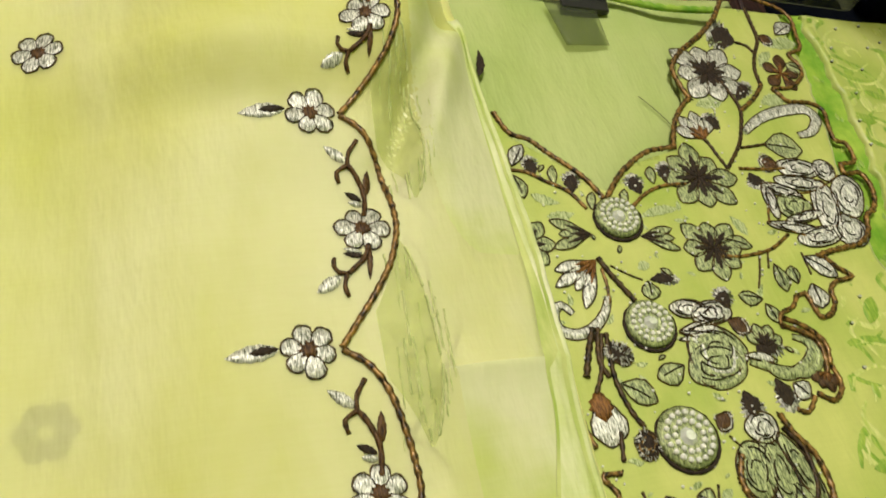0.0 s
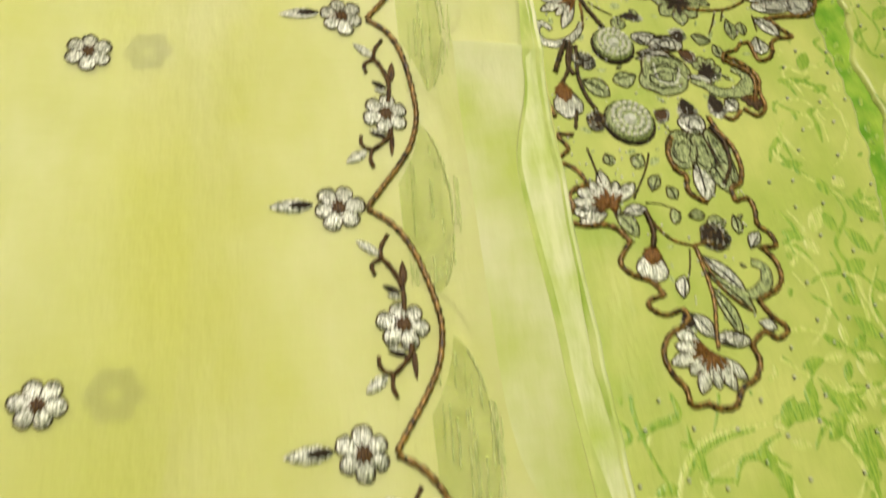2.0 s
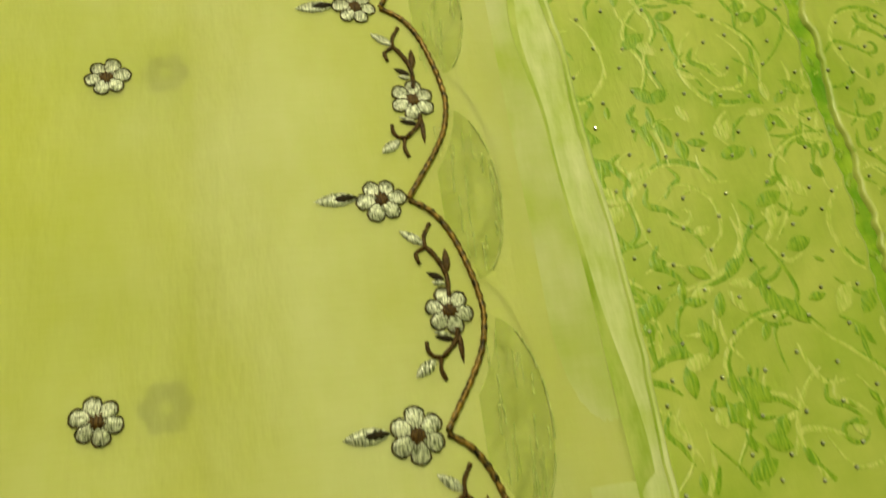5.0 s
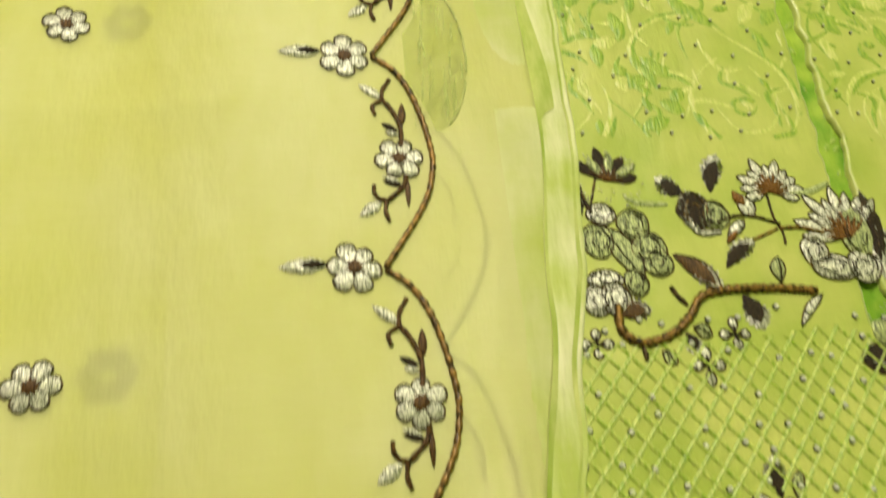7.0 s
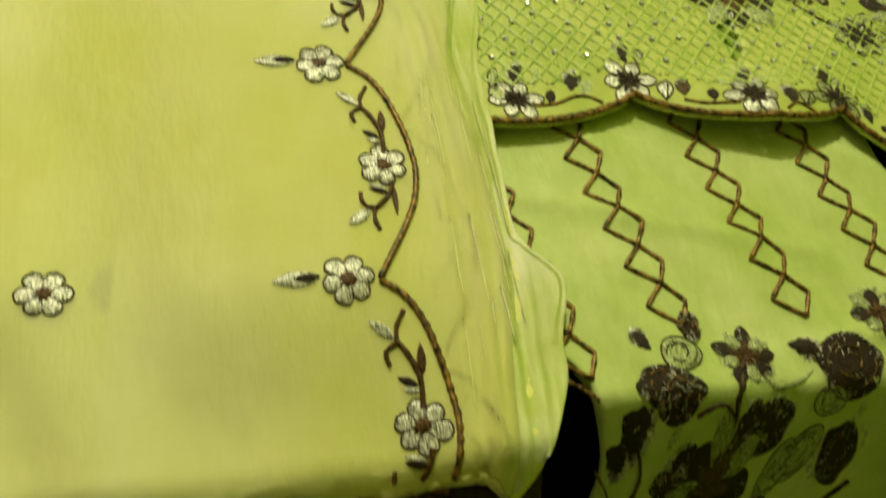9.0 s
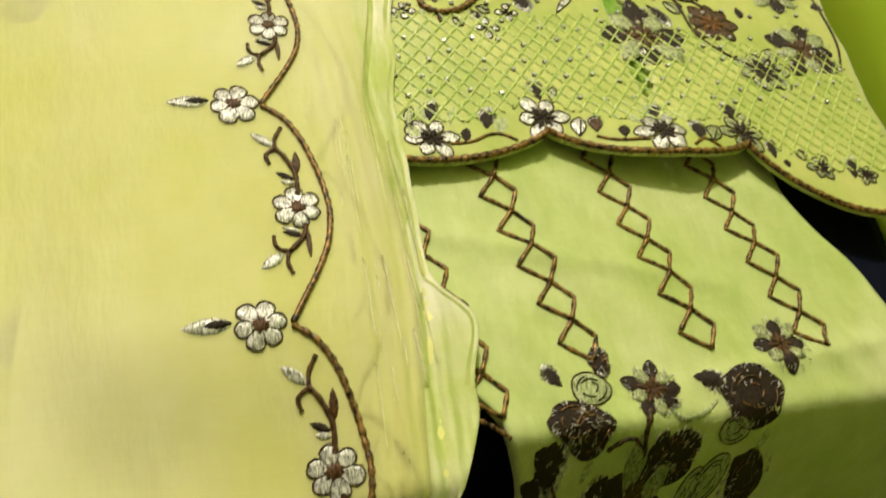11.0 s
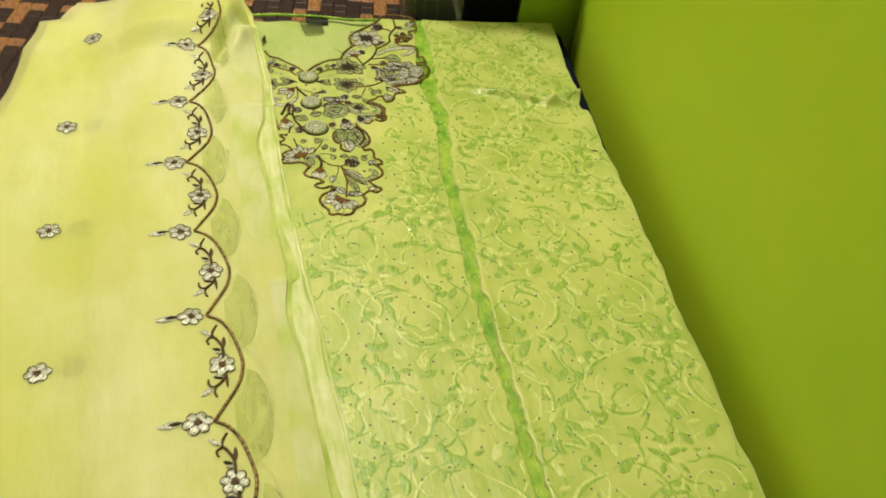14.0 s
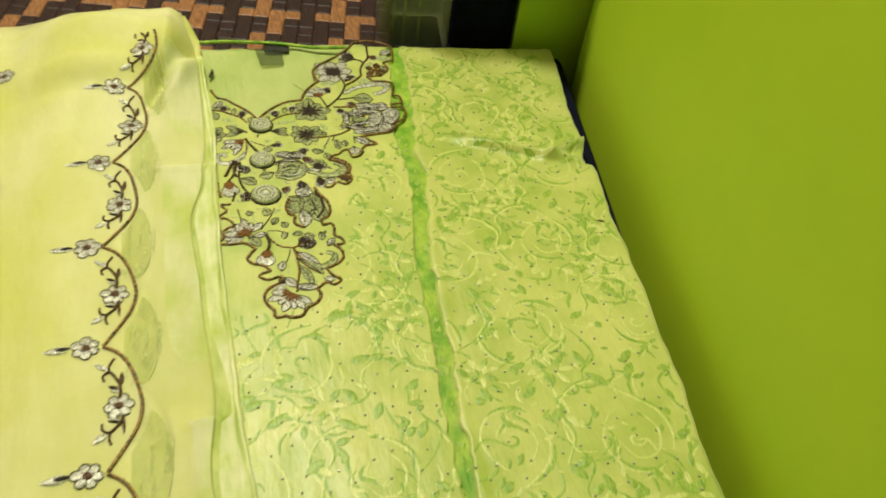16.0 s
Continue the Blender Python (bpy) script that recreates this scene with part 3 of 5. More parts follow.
                line = [c + x * (rx / 1000 * (k + 0.05 * math.sin(2 * g2)) * math.cos(g2) * 0.96) + y * (ry / 1000 * k * math.sin(g2) * 0.96) for g2 in (a0 + span * i / 12 for i in range(13))]
                tube(bm, line, 0.00036, lambda u, v: self.surf(u, v) + 0.0011)
            part("petal_fold", bm, M_DARK if kind != "d" else M_CORD, ob, "stitched petal folds")
        if kind == "d":
            self.glints(c, rx / 1000, ry / 1000, turn, ob)
        return ob

    def glints(self, c, rx, ry, turn, ob):
        """Short silver stitches that fringe a dark motif, and a few across it."""
        rnd = random.Random(int(c.x * 9000 + c.y * 7000))
        bm = bmesh.new()
        for i in range(int(22 + 1700 * max(rx, ry))):
            a = rnd.uniform(0, 2 * math.pi)
            k = rnd.uniform(0.88, 1.04) if i % 4 else rnd.uniform(0.35, 0.8)
            q = c + Vector((rx * k * math.cos(a), ry * k * math.sin(a)))
            g = a + rnd.uniform(-0.5, 0.5)
            d = Vector((math.cos(g), math.sin(g))) * rnd.uniform(0.0006, 0.0015)
            tube(bm, [q - d, q, q + d], rnd.uniform(0.00018, 0.00032), lambda x, y: self.surf(x, y) + 0.0012)
        part("silver_stitches", bm, M_SILVER, ob, "short loose silver stitches")

    def scroll(self, kind, w, *pts):
        p = curve_points([mil(q) for q in pts], step=0.002)
        left, right = [], []
        for i, q in enumerate(p):
            d = (p[min(i + 1, len(p) - 1)] - p[max(i - 1, 0)]).normalized()
            k = w / 2000 * (0.35 + 0.65 * math.sin(math.pi * (i + 0.8) / (len(p) + 0.6)) ** 0.6)
            left.append(q + Vector((-d.y, d.x)) * k)
            right.append(q - Vector((-d.y, d.x)) * k)
        bm = bmesh.new()
        lv, rv, mv = ([bm.verts.new((*q, self.surf(q.x, q.y) + z)) for q in side] for side, z in ((left, 0.0003), (right, 0.0003), (p, 0.0014)))
        for i in range(len(p) - 1):
            for a, b in ((lv, mv), (mv, rv)):
                bm.faces.new((a[i], b[i], b[i + 1], a[i + 1])).smooth = True
        ob = part("scroll", bm, FILL[kind], self.parent)
        if kind != "p":
            bm = bmesh.new()
            for side in (left, right):
                tube(bm, side, 0.00045, self.surf)
            part("outline", bm, M_LINE, ob, "dark couched outline")
        return ob

    def button(self, c, r):
        c, r = mil(c), 0.80 * r / 1000
        z0 = self.surf(c.x, c.y)
        bm = bmesh.new()
        prof = [(1.0, 0.0), (1.03, 0.0010), (0.99, 0.0022), (0.86, 0.0029), (0.60, 0.0030), (0.44, 0.0027), (0.36, 0.0024)]
        rings = [[bm.verts.new((c.x + r * k * math.cos(a), c.y + r * k * math.sin(a), z0 + z)) for a in (2 * math.pi * i / 32 for i in range(32))] for k, z in prof]
        for a, b in zip(rings, rings[1:]):
            for i in range(32):
                bm.faces.new((a[i], a[(i + 1) % 32], b[(i + 1) % 32], b[i])).smooth = True
        bm.faces.new(rings[-1])
        ob = part("button", bm, M_PEWTER, self.parent, "round silver beaded button")
        for k, n, rb, z in ((0.50, 13, 0.105, 0.0034), (0.78, 19, 0.110, 0.0034)):
            bm = bmesh.new()
            for i in range(n):
                a = 2 * math.pi * (i + 0.3 * k) / n
                bmesh.ops.create_icosphere(bm, subdivisions=1, radius=r * rb * (0.92 + 0.16 * ((i * 7) % 5) / 4), matrix=Matrix.Translation((c.x + r * k * math.cos(a), c.y + r * k * math.sin(a), z0 + z)))
            part("bead_ring", bm, M_BEAD, ob, "ring of silver beads")
        bm = bmesh.new()
        bmesh.ops.create_cone(bm, cap_ends=True, segments=8, radius1=r * 0.31, radius2=r * 0.17, depth=0.0022, matrix=Matrix.Translation((c.x, c.y, z0 + 0.0036)))
        part("stone", bm, M_STONE, ob, "clear faceted stone")
        # dark ring moved towards -y stands in for the button's cast shadow
        bm = bmesh.new()
        tube(bm, [Vector((c.x + r * 1.05 * math.cos(a), c.y - 0.0010 + r * 1.05 * math.sin(a))) for a in (2 * math.pi * i / 40 for i in range(40))], 0.0011, self.surf, True)
        part("rim", bm, M_DARK, ob, "dark ring set low round the button, painted as its shadow")
        return ob


def embroidery_neck(e):
    e.cord(1.5, (108.5, -15.0), (113.8, -29.7), (124.2, -34.9), (132.1, -43.3), (142.5, -54.1), (149.9, -63.1), (156.0, -75.7))
    e.cord(1.6, (157.6, -75.8), (169.3, -61.9), (181.5, -52.2), (194.9, -45.1), (212.5, -42.7))
    e.cord(1.6, (211.4, -42.6), (217.6, -27.6), (227.4, -14.3), (236.4, -6.5))
    e.cord(1.7, (236.4, -6.5), (233.7, 6.7), (234.4, 18.8), (245.4, 31.3), (263.2, 44.5), (281.7, 60.9), (296.4, 80.8))
    e.cord(1.4, (296.4, 80.8), (312.8, 83.2), (332.8, 76.5), (343.9, 65.6), (341.2, 46.1), (338.1, 35.3), (326.4, 29.8), (329.3, 22.1), (327.7, 11.8), (314.8, 1.8), (299.1, 0.3))
    e.cord(1.5, (299.1, 0.3), (302.7, -5.5), (306.7, -10.4), (321.2, -11.5), (328.8, -17.8), (325.8, -32.0), (325.2, -41.2), (331.9, -44.6), (331.4, -57.3), (319.9, -59.1))
    e.cord(1.7, (319.9, -59.1), (318.8, -66.5), (330.3, -66.9), (331.9, -79.1), (326.1, -91.5), (317.5, -97.2), (312.8, -107.0), (303.2, -114.3), (290.9, -116.6), (278.4, -118.4), (270.4, -120.5))
    e.cord(1.5, (273.7, -120.0), (279.1, -127.9), (285.7, -134.7), (274.4, -136.7), (268.1, -141.6), (266.9, -148.6), (261.0, -155.1), (253.9, -156.2), (252.3, -147.4), (251.3, -142.0))
    e.cord(1.3, (251.3, -142.0), (245.3, -143.3), (240.1, -148.8), (229.9, -153.0), (228.1, -158.9))
    e.cord(1.5, (228.1, -158.9), (237.2, -163.1), (243.7, -167.7), (244.9, -177.0), (242.1, -186.4))
    e.button((159.5, -88.4), 15.4)
    e.button((155.1, -150.5), 15.6)
    e.leaf('d', (121.0, -58.8), (120.7, -45.4), 8.8)
    e.leaf('d', (138.9, -71.1), (143.5, -57.3), 9.2)
    e.leaf('s', (109.6, -52.1), (119.3, -38.1), 8.1)
    e.leaf('g', (108.2, -57.5), (111.2, -72.8), 8.2)
    e.cord(1.1, (102.6, -54.2), (115.2, -55.8), (126.4, -62.9), (137.5, -70.3), (144.1, -81.2))
    e.leaf('g', (130.8, -65.0), (132.8, -52.5), 5.2)
    e.leaf('g', (147.1, -82.1), (150.8, -70.9), 5.0)
    e.leaf('p', (130.6, -76.8), (115.2, -70.0), 6.1)
    e.leaf('p', (136.8, -83.4), (120.2, -84.4), 6.7)
    e.fan('g', (104.6, -100.6), 15.8, -4, 356, 7)
    e.fan('g', (142.2, -97.3), 21.5, 144, 206, 3)
    e.fan('g', (168.4, -100.4), 20.5, -36, 18, 3)
    e.cord(1.1, (168.5, -84.0), (180.5, -74.6), (193.0, -69.6), (208.9, -68.7))
    e.leaf('d', (178.9, -74.1), (177.9, -60.2), 10.5)
    e.leaf('d', (197.3, -67.8), (201.5, -52.9), 9.0)
    e.leaf('g', (189.2, -67.5), (191.0, -55.8), 6.2)
    e.leaf('g', (167.4, -80.1), (170.2, -70.2), 4.9)
    e.leaf('p', (171.8, -89.1), (197.9, -84.8), 6.0)
    e.fan('g', (218.5, -65.0), 22.3, -2, 358, 8)
    e.fan('g', (208.4, -111.0), 19.0, -4, 356, 8)
    e.cord(1.1, (210.4, -116.3), (223.5, -117.2), (243.0, -114.1), (259.2, -105.3))
    e.leaf('p', (227.1, -91.0), (233.5, -104.4), 6.6)
    e.leaf('g', (217.1, -105.7), (232.3, -111.9), 8.5)
    e.stem(1.6, (264.2, 6.7), (267.2, -5.3), (268.1, -17.1), (261.4, -32.9), (254.6, -43.9), (240.5, -59.3))
    e.stem(1.3, (240.5, -59.3), (238.0, -49.8), (234.9, -39.0), (226.0, -27.8))
    e.cord(1.4, (268.1, -17.1), (283.3, -6.4), (293.2, 4.3))
    e.stem(1.7, (292.4, 4.3), (293.9, 16.7), (299.7, 29.5), (308.0, 42.7), (310.1, 59.0), (311.4, 71.8))
    e.stem(1.3, (300.2, 30.5), (296.7, 37.3), (288.7, 40.8))
    e.leaf('d', (290.5, 40.8), (273.2, 51.0), 24.9)
    e.leaf('d', (269.8, -8.6), (284.0, 5.3), 9.9)
    e.fan('s', (258.2, 14.0), 24.5, 1, 361, 8)
    e.fan('s', (234.7, -37.6), 20.3, 48, 168, 4)
    e.leaf('d', (248.3, -30.4), (241.2, -19.0), 12.5)
    e.leaf('p', (238.9, -12.1), (258.2, -10.0), 9.7)
    e.fan('b', (312.6, 13.3), 14.9, 0, 360, 5)
    e.leaf('b', (309.8, 46.5), (318.4, 39.2), 9.6)
    e.leaf('s', (324.8, 47.9), (341.7, 58.2), 10.9)
    e.leaf('p', (314.2, 37.0), (338.5, 40.7), 11.4)
    e.leaf('p', (298.9, 18.2), (313.1, 32.8), 7.3)
    e.leaf('g', (329.9, 14.3), (320.3, 22.0), 11.3)
    e.scroll('s', 7.9, (264.2, -33.0), (277.2, -24.1), (294.6, -17.9), (314.5, -16.2), (320.1, -23.9), (311.9, -34.0), (301.0, -36.5))
    e.leaf('p', (285.2, -11.1), (305.5, -8.4), 10.1)
    e.cord(1.1, (248.0, -59.5), (264.3, -60.6), (278.5, -60.7))
    e.leaf('b', (275.4, -58.8), (264.1, -54.1), 12.1)
    e.stem(1.2, (255.8, -44.8), (274.7, -42.6))
    e.leaf('g', (273.3, -43.0), (297.7, -48.2), 19.4)
    e.leaf('d', (253.8, -62.3), (255.0, -74.0), 11.1)
    e.patch('s', (287.8, -61.4), 15.0, 7.0, -7)
    e.patch('s', (283.6, -71.5), 16.4, 5.4, -10)
    e.patch('s', (305.5, -63.4), 7.3, 8.1, -2)
    e.patch('g', (272.3, -87.0), 11.4, 8.8, -3)
    e.patch('s', (269.4, -76.3), 13.1, 4.4, -22)
    e.patch('s', (258.9, -81.9), 3.8, 13.1, -3)
    e.patch('s', (293.4, -89.8), 8.5, 20.3, -13)
    e.patch('s', (312.6, -82.4), 10.4, 15.7, -23)
    e.patch('s', (301.6, -105.5), 11.7, 11.2, -4)
    e.patch('s', (279.9, -108.1), 15.8, 6.3, 8)
    e.patch('s', (266.2, -101.0), 16.3, 3.8, -12)
    e.patch('s', (275.1, -94.8), 14.3, 3.5, 12)
    e.cord(0.7, (249.6, -96.2), (266.2, -104.9), (279.9, -108.1), (300.8, -98.3))
    e.cord(0.7, (259.1, -75.8), (271.5, -78.4), (291.8, -77.3), (313.2, -67.6))
    e.cord(0.7, (264.7, -69.8), (254.7, -87.7), (251.4, -96.3))
    e.leaf('s', (261.7, -119.9), (277.2, -133.6), 12.6)
    e.leaf('s', (258.5, -136.5), (257.5, -151.3), 13.0)
    e.leaf('g', (250.0, -135.9), (250.6, -125.0), 8.2)
    e.leaf('g', (240.5, -123.2), (240.7, -140.1), 8.9)
    e.leaf('p', (228.2, -134.1), (214.1, -147.5), 4.0)
    e.leaf('g', (224.0, -143.2), (210.7, -139.7), 8.4)
    e.leaf('g', (224.6, -145.7), (226.9, -157.1), 7.9)
    e.stem(0.8, (235.6, -114.4), (229.4, -127.8), (224.6, -136.7))
    e.stem(0.8, (240.9, -114.7), (236.2, -125.4))
    e.stem(0.8, (261.9, -117.3), (261.3, -131.0))
    e.leaf('d', (198.0, -148.5), (204.5, -135.0), 10.3)
    e.leaf('b', (198.2, -152.8), (208.0, -161.0), 9.9)
    e.patch('s', (178.7, -144.4), 9.6, 5.2, -5)
    e.patch('s', (188.6, -148.6), 8.4, 4.9, -15)
    e.leaf('s', (169.4, -155.7), (194.6, -161.0), 9.7)
    e.leaf('s', (167.6, -160.3), (191.1, -163.9), 5.3)
    e.fan('g', (213.7, -169.0), 12.6, 4, 154, 4)
    e.scroll('g', 5.4, (231.0, -165.2), (240.7, -170.1), (241.7, -178.3), (231.6, -184.6), (217.6, -182.2), (200.7, -175.7))
    e.leaf('s', (198.9, -172.3), (216.6, -177.3), 4.9)
    e.fan('c', (139.0, -112.4), 26.1, -179, -109, 4)
    e.scroll('s', 5.6, (117.5, -140.7), (113.0, -135.5), (107.8, -139.8), (107.9, -147.7), (115.7, -151.6), (125.4, -149.4), (133.9, -142.1), (138.6, -133.7))
    e.stem(1.9, (140.2, -111.4), (144.0, -121.4), (147.8, -129.1), (151.9, -137.5))
    e.cord(0.9, (140.4, -117.7), (140.2, -127.9), (137.9, -137.6))
    e.stem(2.2, (124.8, -149.3), (119.2, -161.1), (114.2, -173.2))
    e.stem(1.8, (127.5, -149.5), (123.5, -164.6), (125.6, -174.4))
    e.patch('d', (132.3, -162.5), 5.0, 5.2, -5)
    e.stem(0.7, (145.7, -116.3), (153.4, -122.1), (160.5, -126.0))
    e.leaf('d', (164.3, -126.3), (180.4, -127.6), 7.2)
    e.leaf('p', (160.1, -119.8), (167.8, -116.9), 5.7)
    e.leaf('g', (163.1, -126.9), (161.4, -137.6), 10.1)
    e.leaf('p', (100.6, -131.9), (106.9, -138.8), 6.1)
    e.leaf('g', (100.0, -149.5), (105.4, -158.2), 5.2)


def embroidery_tip(e):
    e.leaf('c', (117.5, -179.6), (115.9, -206.9), 18.2)
    e.cord(1.5, (105.7, -183.3), (105.6, -196.2), (107.9, -206.4))
    e.stem(1.5, (122.1, -200.5), (118.9, -213.9))
    e.cord(1.3, (116.2, -218.5), (106.8, -218.7), (111.6, -227.7), (104.6, -234.5), (102.4, -237.4), (109.3, -238.8), (114.8, -243.8), (118.1, -251.0))
    e.stem(1.7, (130.9, -152.6), (128.2, -175.0), (130.6, -191.3), (134.6, -200.1))
    e.stem(1.6, (128.3, -152.7), (122.7, -171.0), (116.3, -181.7))
    e.patch('d', (135.9, -164.4), 5.0, 5.7, 2)
    e.leaf('g', (130.0, -178.2), (145.2, -189.2), 12.6)
    e.patch('d', (132.8, -208.1), 5.5, 7.2, -18)
    e.button((153.1, -207.5), 18.0)
    e.patch('s', (190.7, -147.9), 11.7, 6.6, 4)
    e.patch('g', (185.2, -168.1), 16.0, 13.5, -8)
    e.patch('g', (181.5, -174.8), 15.2, 10.7, 13)
    e.scroll('g', 5.0, (174.3, -159.9), (171.6, -177.3), (180.5, -185.4), (194.8, -180.6), (198.6, -167.5))
    e.scroll('s', 3.3, (178.8, -164.1), (179.1, -177.0), (189.8, -178.7), (194.7, -167.7))
    e.leaf('g', (165.3, -173.3), (149.6, -178.2), 11.5)
    e.leaf('s', (193.4, -152.2), (169.5, -156.6), 8.1)
    e.leaf('d', (191.2, -189.2), (191.9, -204.9), 11.8)
    e.leaf('b', (171.1, -199.8), (177.7, -206.1), 10.8)
    e.stem(0.7, (174.7, -209.4), (181.4, -218.7), (189.1, -221.7))
    e.patch('s', (193.1, -208.1), 8.9, 7.6, 2)
    e.patch('g', (181.3, -226.6), 9.4, 13.6, -8)
    e.patch('g', (192.6, -229.5), 7.9, 17.7, 1)
    e.patch('g', (205.4, -230.1), 5.1, 19.6, 16)
    e.stem(1.8, (203.7, -209.4), (210.1, -222.1), (208.8, -237.8), (201.1, -250.4))
    e.leaf('s', (187.6, -234.2), (188.0, -261.1), 13.2)
    e.leaf('g', (196.2, -234.1), (203.9, -255.2), 12.7)
    e.cord(1.6, (176.7, -218.8), (171.9, -229.8), (173.9, -241.2), (178.8, -244.9), (177.7, -256.0), (187.5, -262.5))
    e.cord(1.6, (205.0, -202.9), (208.4, -213.4), (214.2, -223.3), (216.3, -236.9), (212.5, -248.4), (205.3, -253.0), (205.9, -261.1))
    e.cord(1.5, (205.9, -261.1), (213.4, -258.9), (216.2, -265.2), (215.0, -276.0), (220.6, -281.4), (222.0, -289.2), (212.6, -290.1))
    e.cord(1.5, (212.6, -290.1), (218.6, -298.8), (218.2, -309.6), (211.7, -317.0), (199.8, -322.2))
    e.cord(1.5, (199.8, -322.2), (204.3, -331.3), (211.2, -339.1), (204.3, -344.4), (197.1, -340.3), (187.8, -347.6))
    e.cord(1.6, (187.8, -347.6), (189.5, -356.6), (184.1, -365.1), (175.7, -369.6), (169.0, -378.5), (160.2, -379.3), (155.0, -376.7))
    e.cord(1.5, (155.0, -376.7), (145.9, -377.0), (144.8, -368.6), (139.9, -361.3), (137.7, -351.1), (142.4, -341.6), (150.2, -337.2))
    e.cord(1.4, (150.2, -337.2), (155.9, -332.5), (155.0, -326.9), (144.2, -329.6), (136.9, -325.7), (137.0, -321.6), (146.7, -318.2))
    e.cord(1.5, (146.7, -318.2), (141.5, -310.8), (131.0, -306.0), (126.4, -299.5), (130.8, -292.0), (134.9, -287.1))
    e.cord(1.5, (134.9, -287.1), (130.1, -280.3), (123.5, -276.8), (111.6, -277.4), (102.1, -273.3), (106.9, -265.8), (105.9, -259.5), (109.1, -255.3), (118.3, -251.7))
    e.leaf('d', (206.9, -171.5), (223.1, -166.4), 13.6)
    e.scroll('g', 6.3, (207.6, -175.8), (216.5, -184.1), (230.6, -181.8), (239.9, -172.7), (235.1, -165.8))
    e.cord(1.5, (230.7, -154.8), (241.4, -161.0), (248.5, -170.6), (246.1, -182.1))
    e.cord(1.4, (246.1, -182.1), (247.0, -193.2), (239.1, -200.3), (230.8, -195.5))
    e.fan('b', (241.1, -185.3), 10.3, -178, -38, 4)
    e.cord(1.3, (228.7, -197.2), (221.5, -204.1), (215.8, -201.8))
    e.leaf('d', (211.2, -185.1), (213.3, -202.6), 11.5)
    e.leaf('s', (219.9, -189.1), (226.4, -197.3), 11.7)
    e.stem(0.9, (122.7, -227.5), (125.3, -245.2), (126.8, -254.6))
    e.stem(0.8, (159.6, -230.0), (154.9, -241.3), (143.3, -260.3))
    e.leaf('g', (132.9, -231.1), (134.6, -238.5), 7.7)
    e.leaf('g', (147.4, -233.2), (155.0, -238.3), 10.8)
    e.leaf('p', (158.4, -238.3), (165.8, -232.9), 4.6)
    e.leaf('g', (155.3, -255.3), (161.5, -245.0), 7.5)
    e.leaf('g', (164.9, -252.3), (168.9, -260.3), 8.0)
    e.leaf('g', (165.2, -266.0), (164.5, -275.9), 6.4)
    e.fan('s', (128.1, -265.9), 21.1, 28, 208, 7)
    e.leaf('c', (130.5, -269.4), (130.6, -255.3), 9.8)
    e.leaf('s', (133.4, -270.8), (149.6, -266.7), 7.4)
    e.leaf('s', (123.2, -268.6), (106.3, -268.5), 9.9)
    e.leaf('s', (126.3, -269.3), (108.0, -275.3), 6.5)
    e.leaf('g', (129.8, -268.3), (140.5, -283.8), 9.8)
    e.stem(2.2, (147.8, -268.4), (149.6, -280.5), (146.7, -291.3))
    e.leaf('c', (148.3, -289.0), (139.3, -310.7), 17.8)
    e.cord(0.9, (149.2, -269.5), (152.1, -277.1), (159.7, -285.8), (171.2, -289.4))
    e.stem(0.6, (149.2, -263.1), (159.1, -263.9), (169.5, -268.9))
    e.leaf('g', (173.3, -271.0), (183.7, -270.4), 6.6)
    e.patch('d', (185.8, -283.8), 8.8, 8.6, 0)
    e.leaf('g', (181.6, -277.4), (195.5, -274.7), 9.1)
    e.cord(1.0, (171.2, -289.4), (181.2, -286.5))
    e.cord(1.2, (171.9, -289.4), (173.4, -301.2), (173.9, -320.7), (170.7, -336.2), (168.3, -348.8))
    e.cord(0.8, (173.1, -291.1), (180.8, -314.5), (194.6, -327.7))
    e.leaf('s', (172.1, -294.5), (194.5, -318.1), 8.4)
    e.leaf('g', (173.8, -305.1), (196.3, -329.4), 8.9)
    e.leaf('g', (173.2, -312.6), (184.6, -342.9), 8.0)
    e.leaf('s', (157.6, -328.9), (168.0, -342.7), 9.9)
    e.leaf('s', (156.8, -320.7), (160.7, -307.4), 7.7)
    e.stem(0.7, (168.6, -291.7), (164.9, -304.3), (157.5, -318.5))
    e.scroll('g', 6.9, (203.3, -299.1), (210.3, -302.7), (208.4, -312.0), (197.6, -318.9), (189.3, -316.7))
    e.leaf('s', (206.1, -291.0), (214.5, -280.6), 7.3)
    e.leaf('g', (201.3, -269.8), (201.5, -281.9), 6.9)
    e.leaf('s', (195.8, -334.7), (205.6, -338.8), 6.4)
    e.leaf('d', (154.9, -327.5), (156.5, -339.2), 8.9)
    e.fan('s', (163.8, -350.3), 21.3, -230, -30, 8)
    e.fan('c', (164.0, -349.4), 12.4, -167, -47, 4)
    e.patch('s', (178.5, -343.8), 10.1, 4.4, -3)


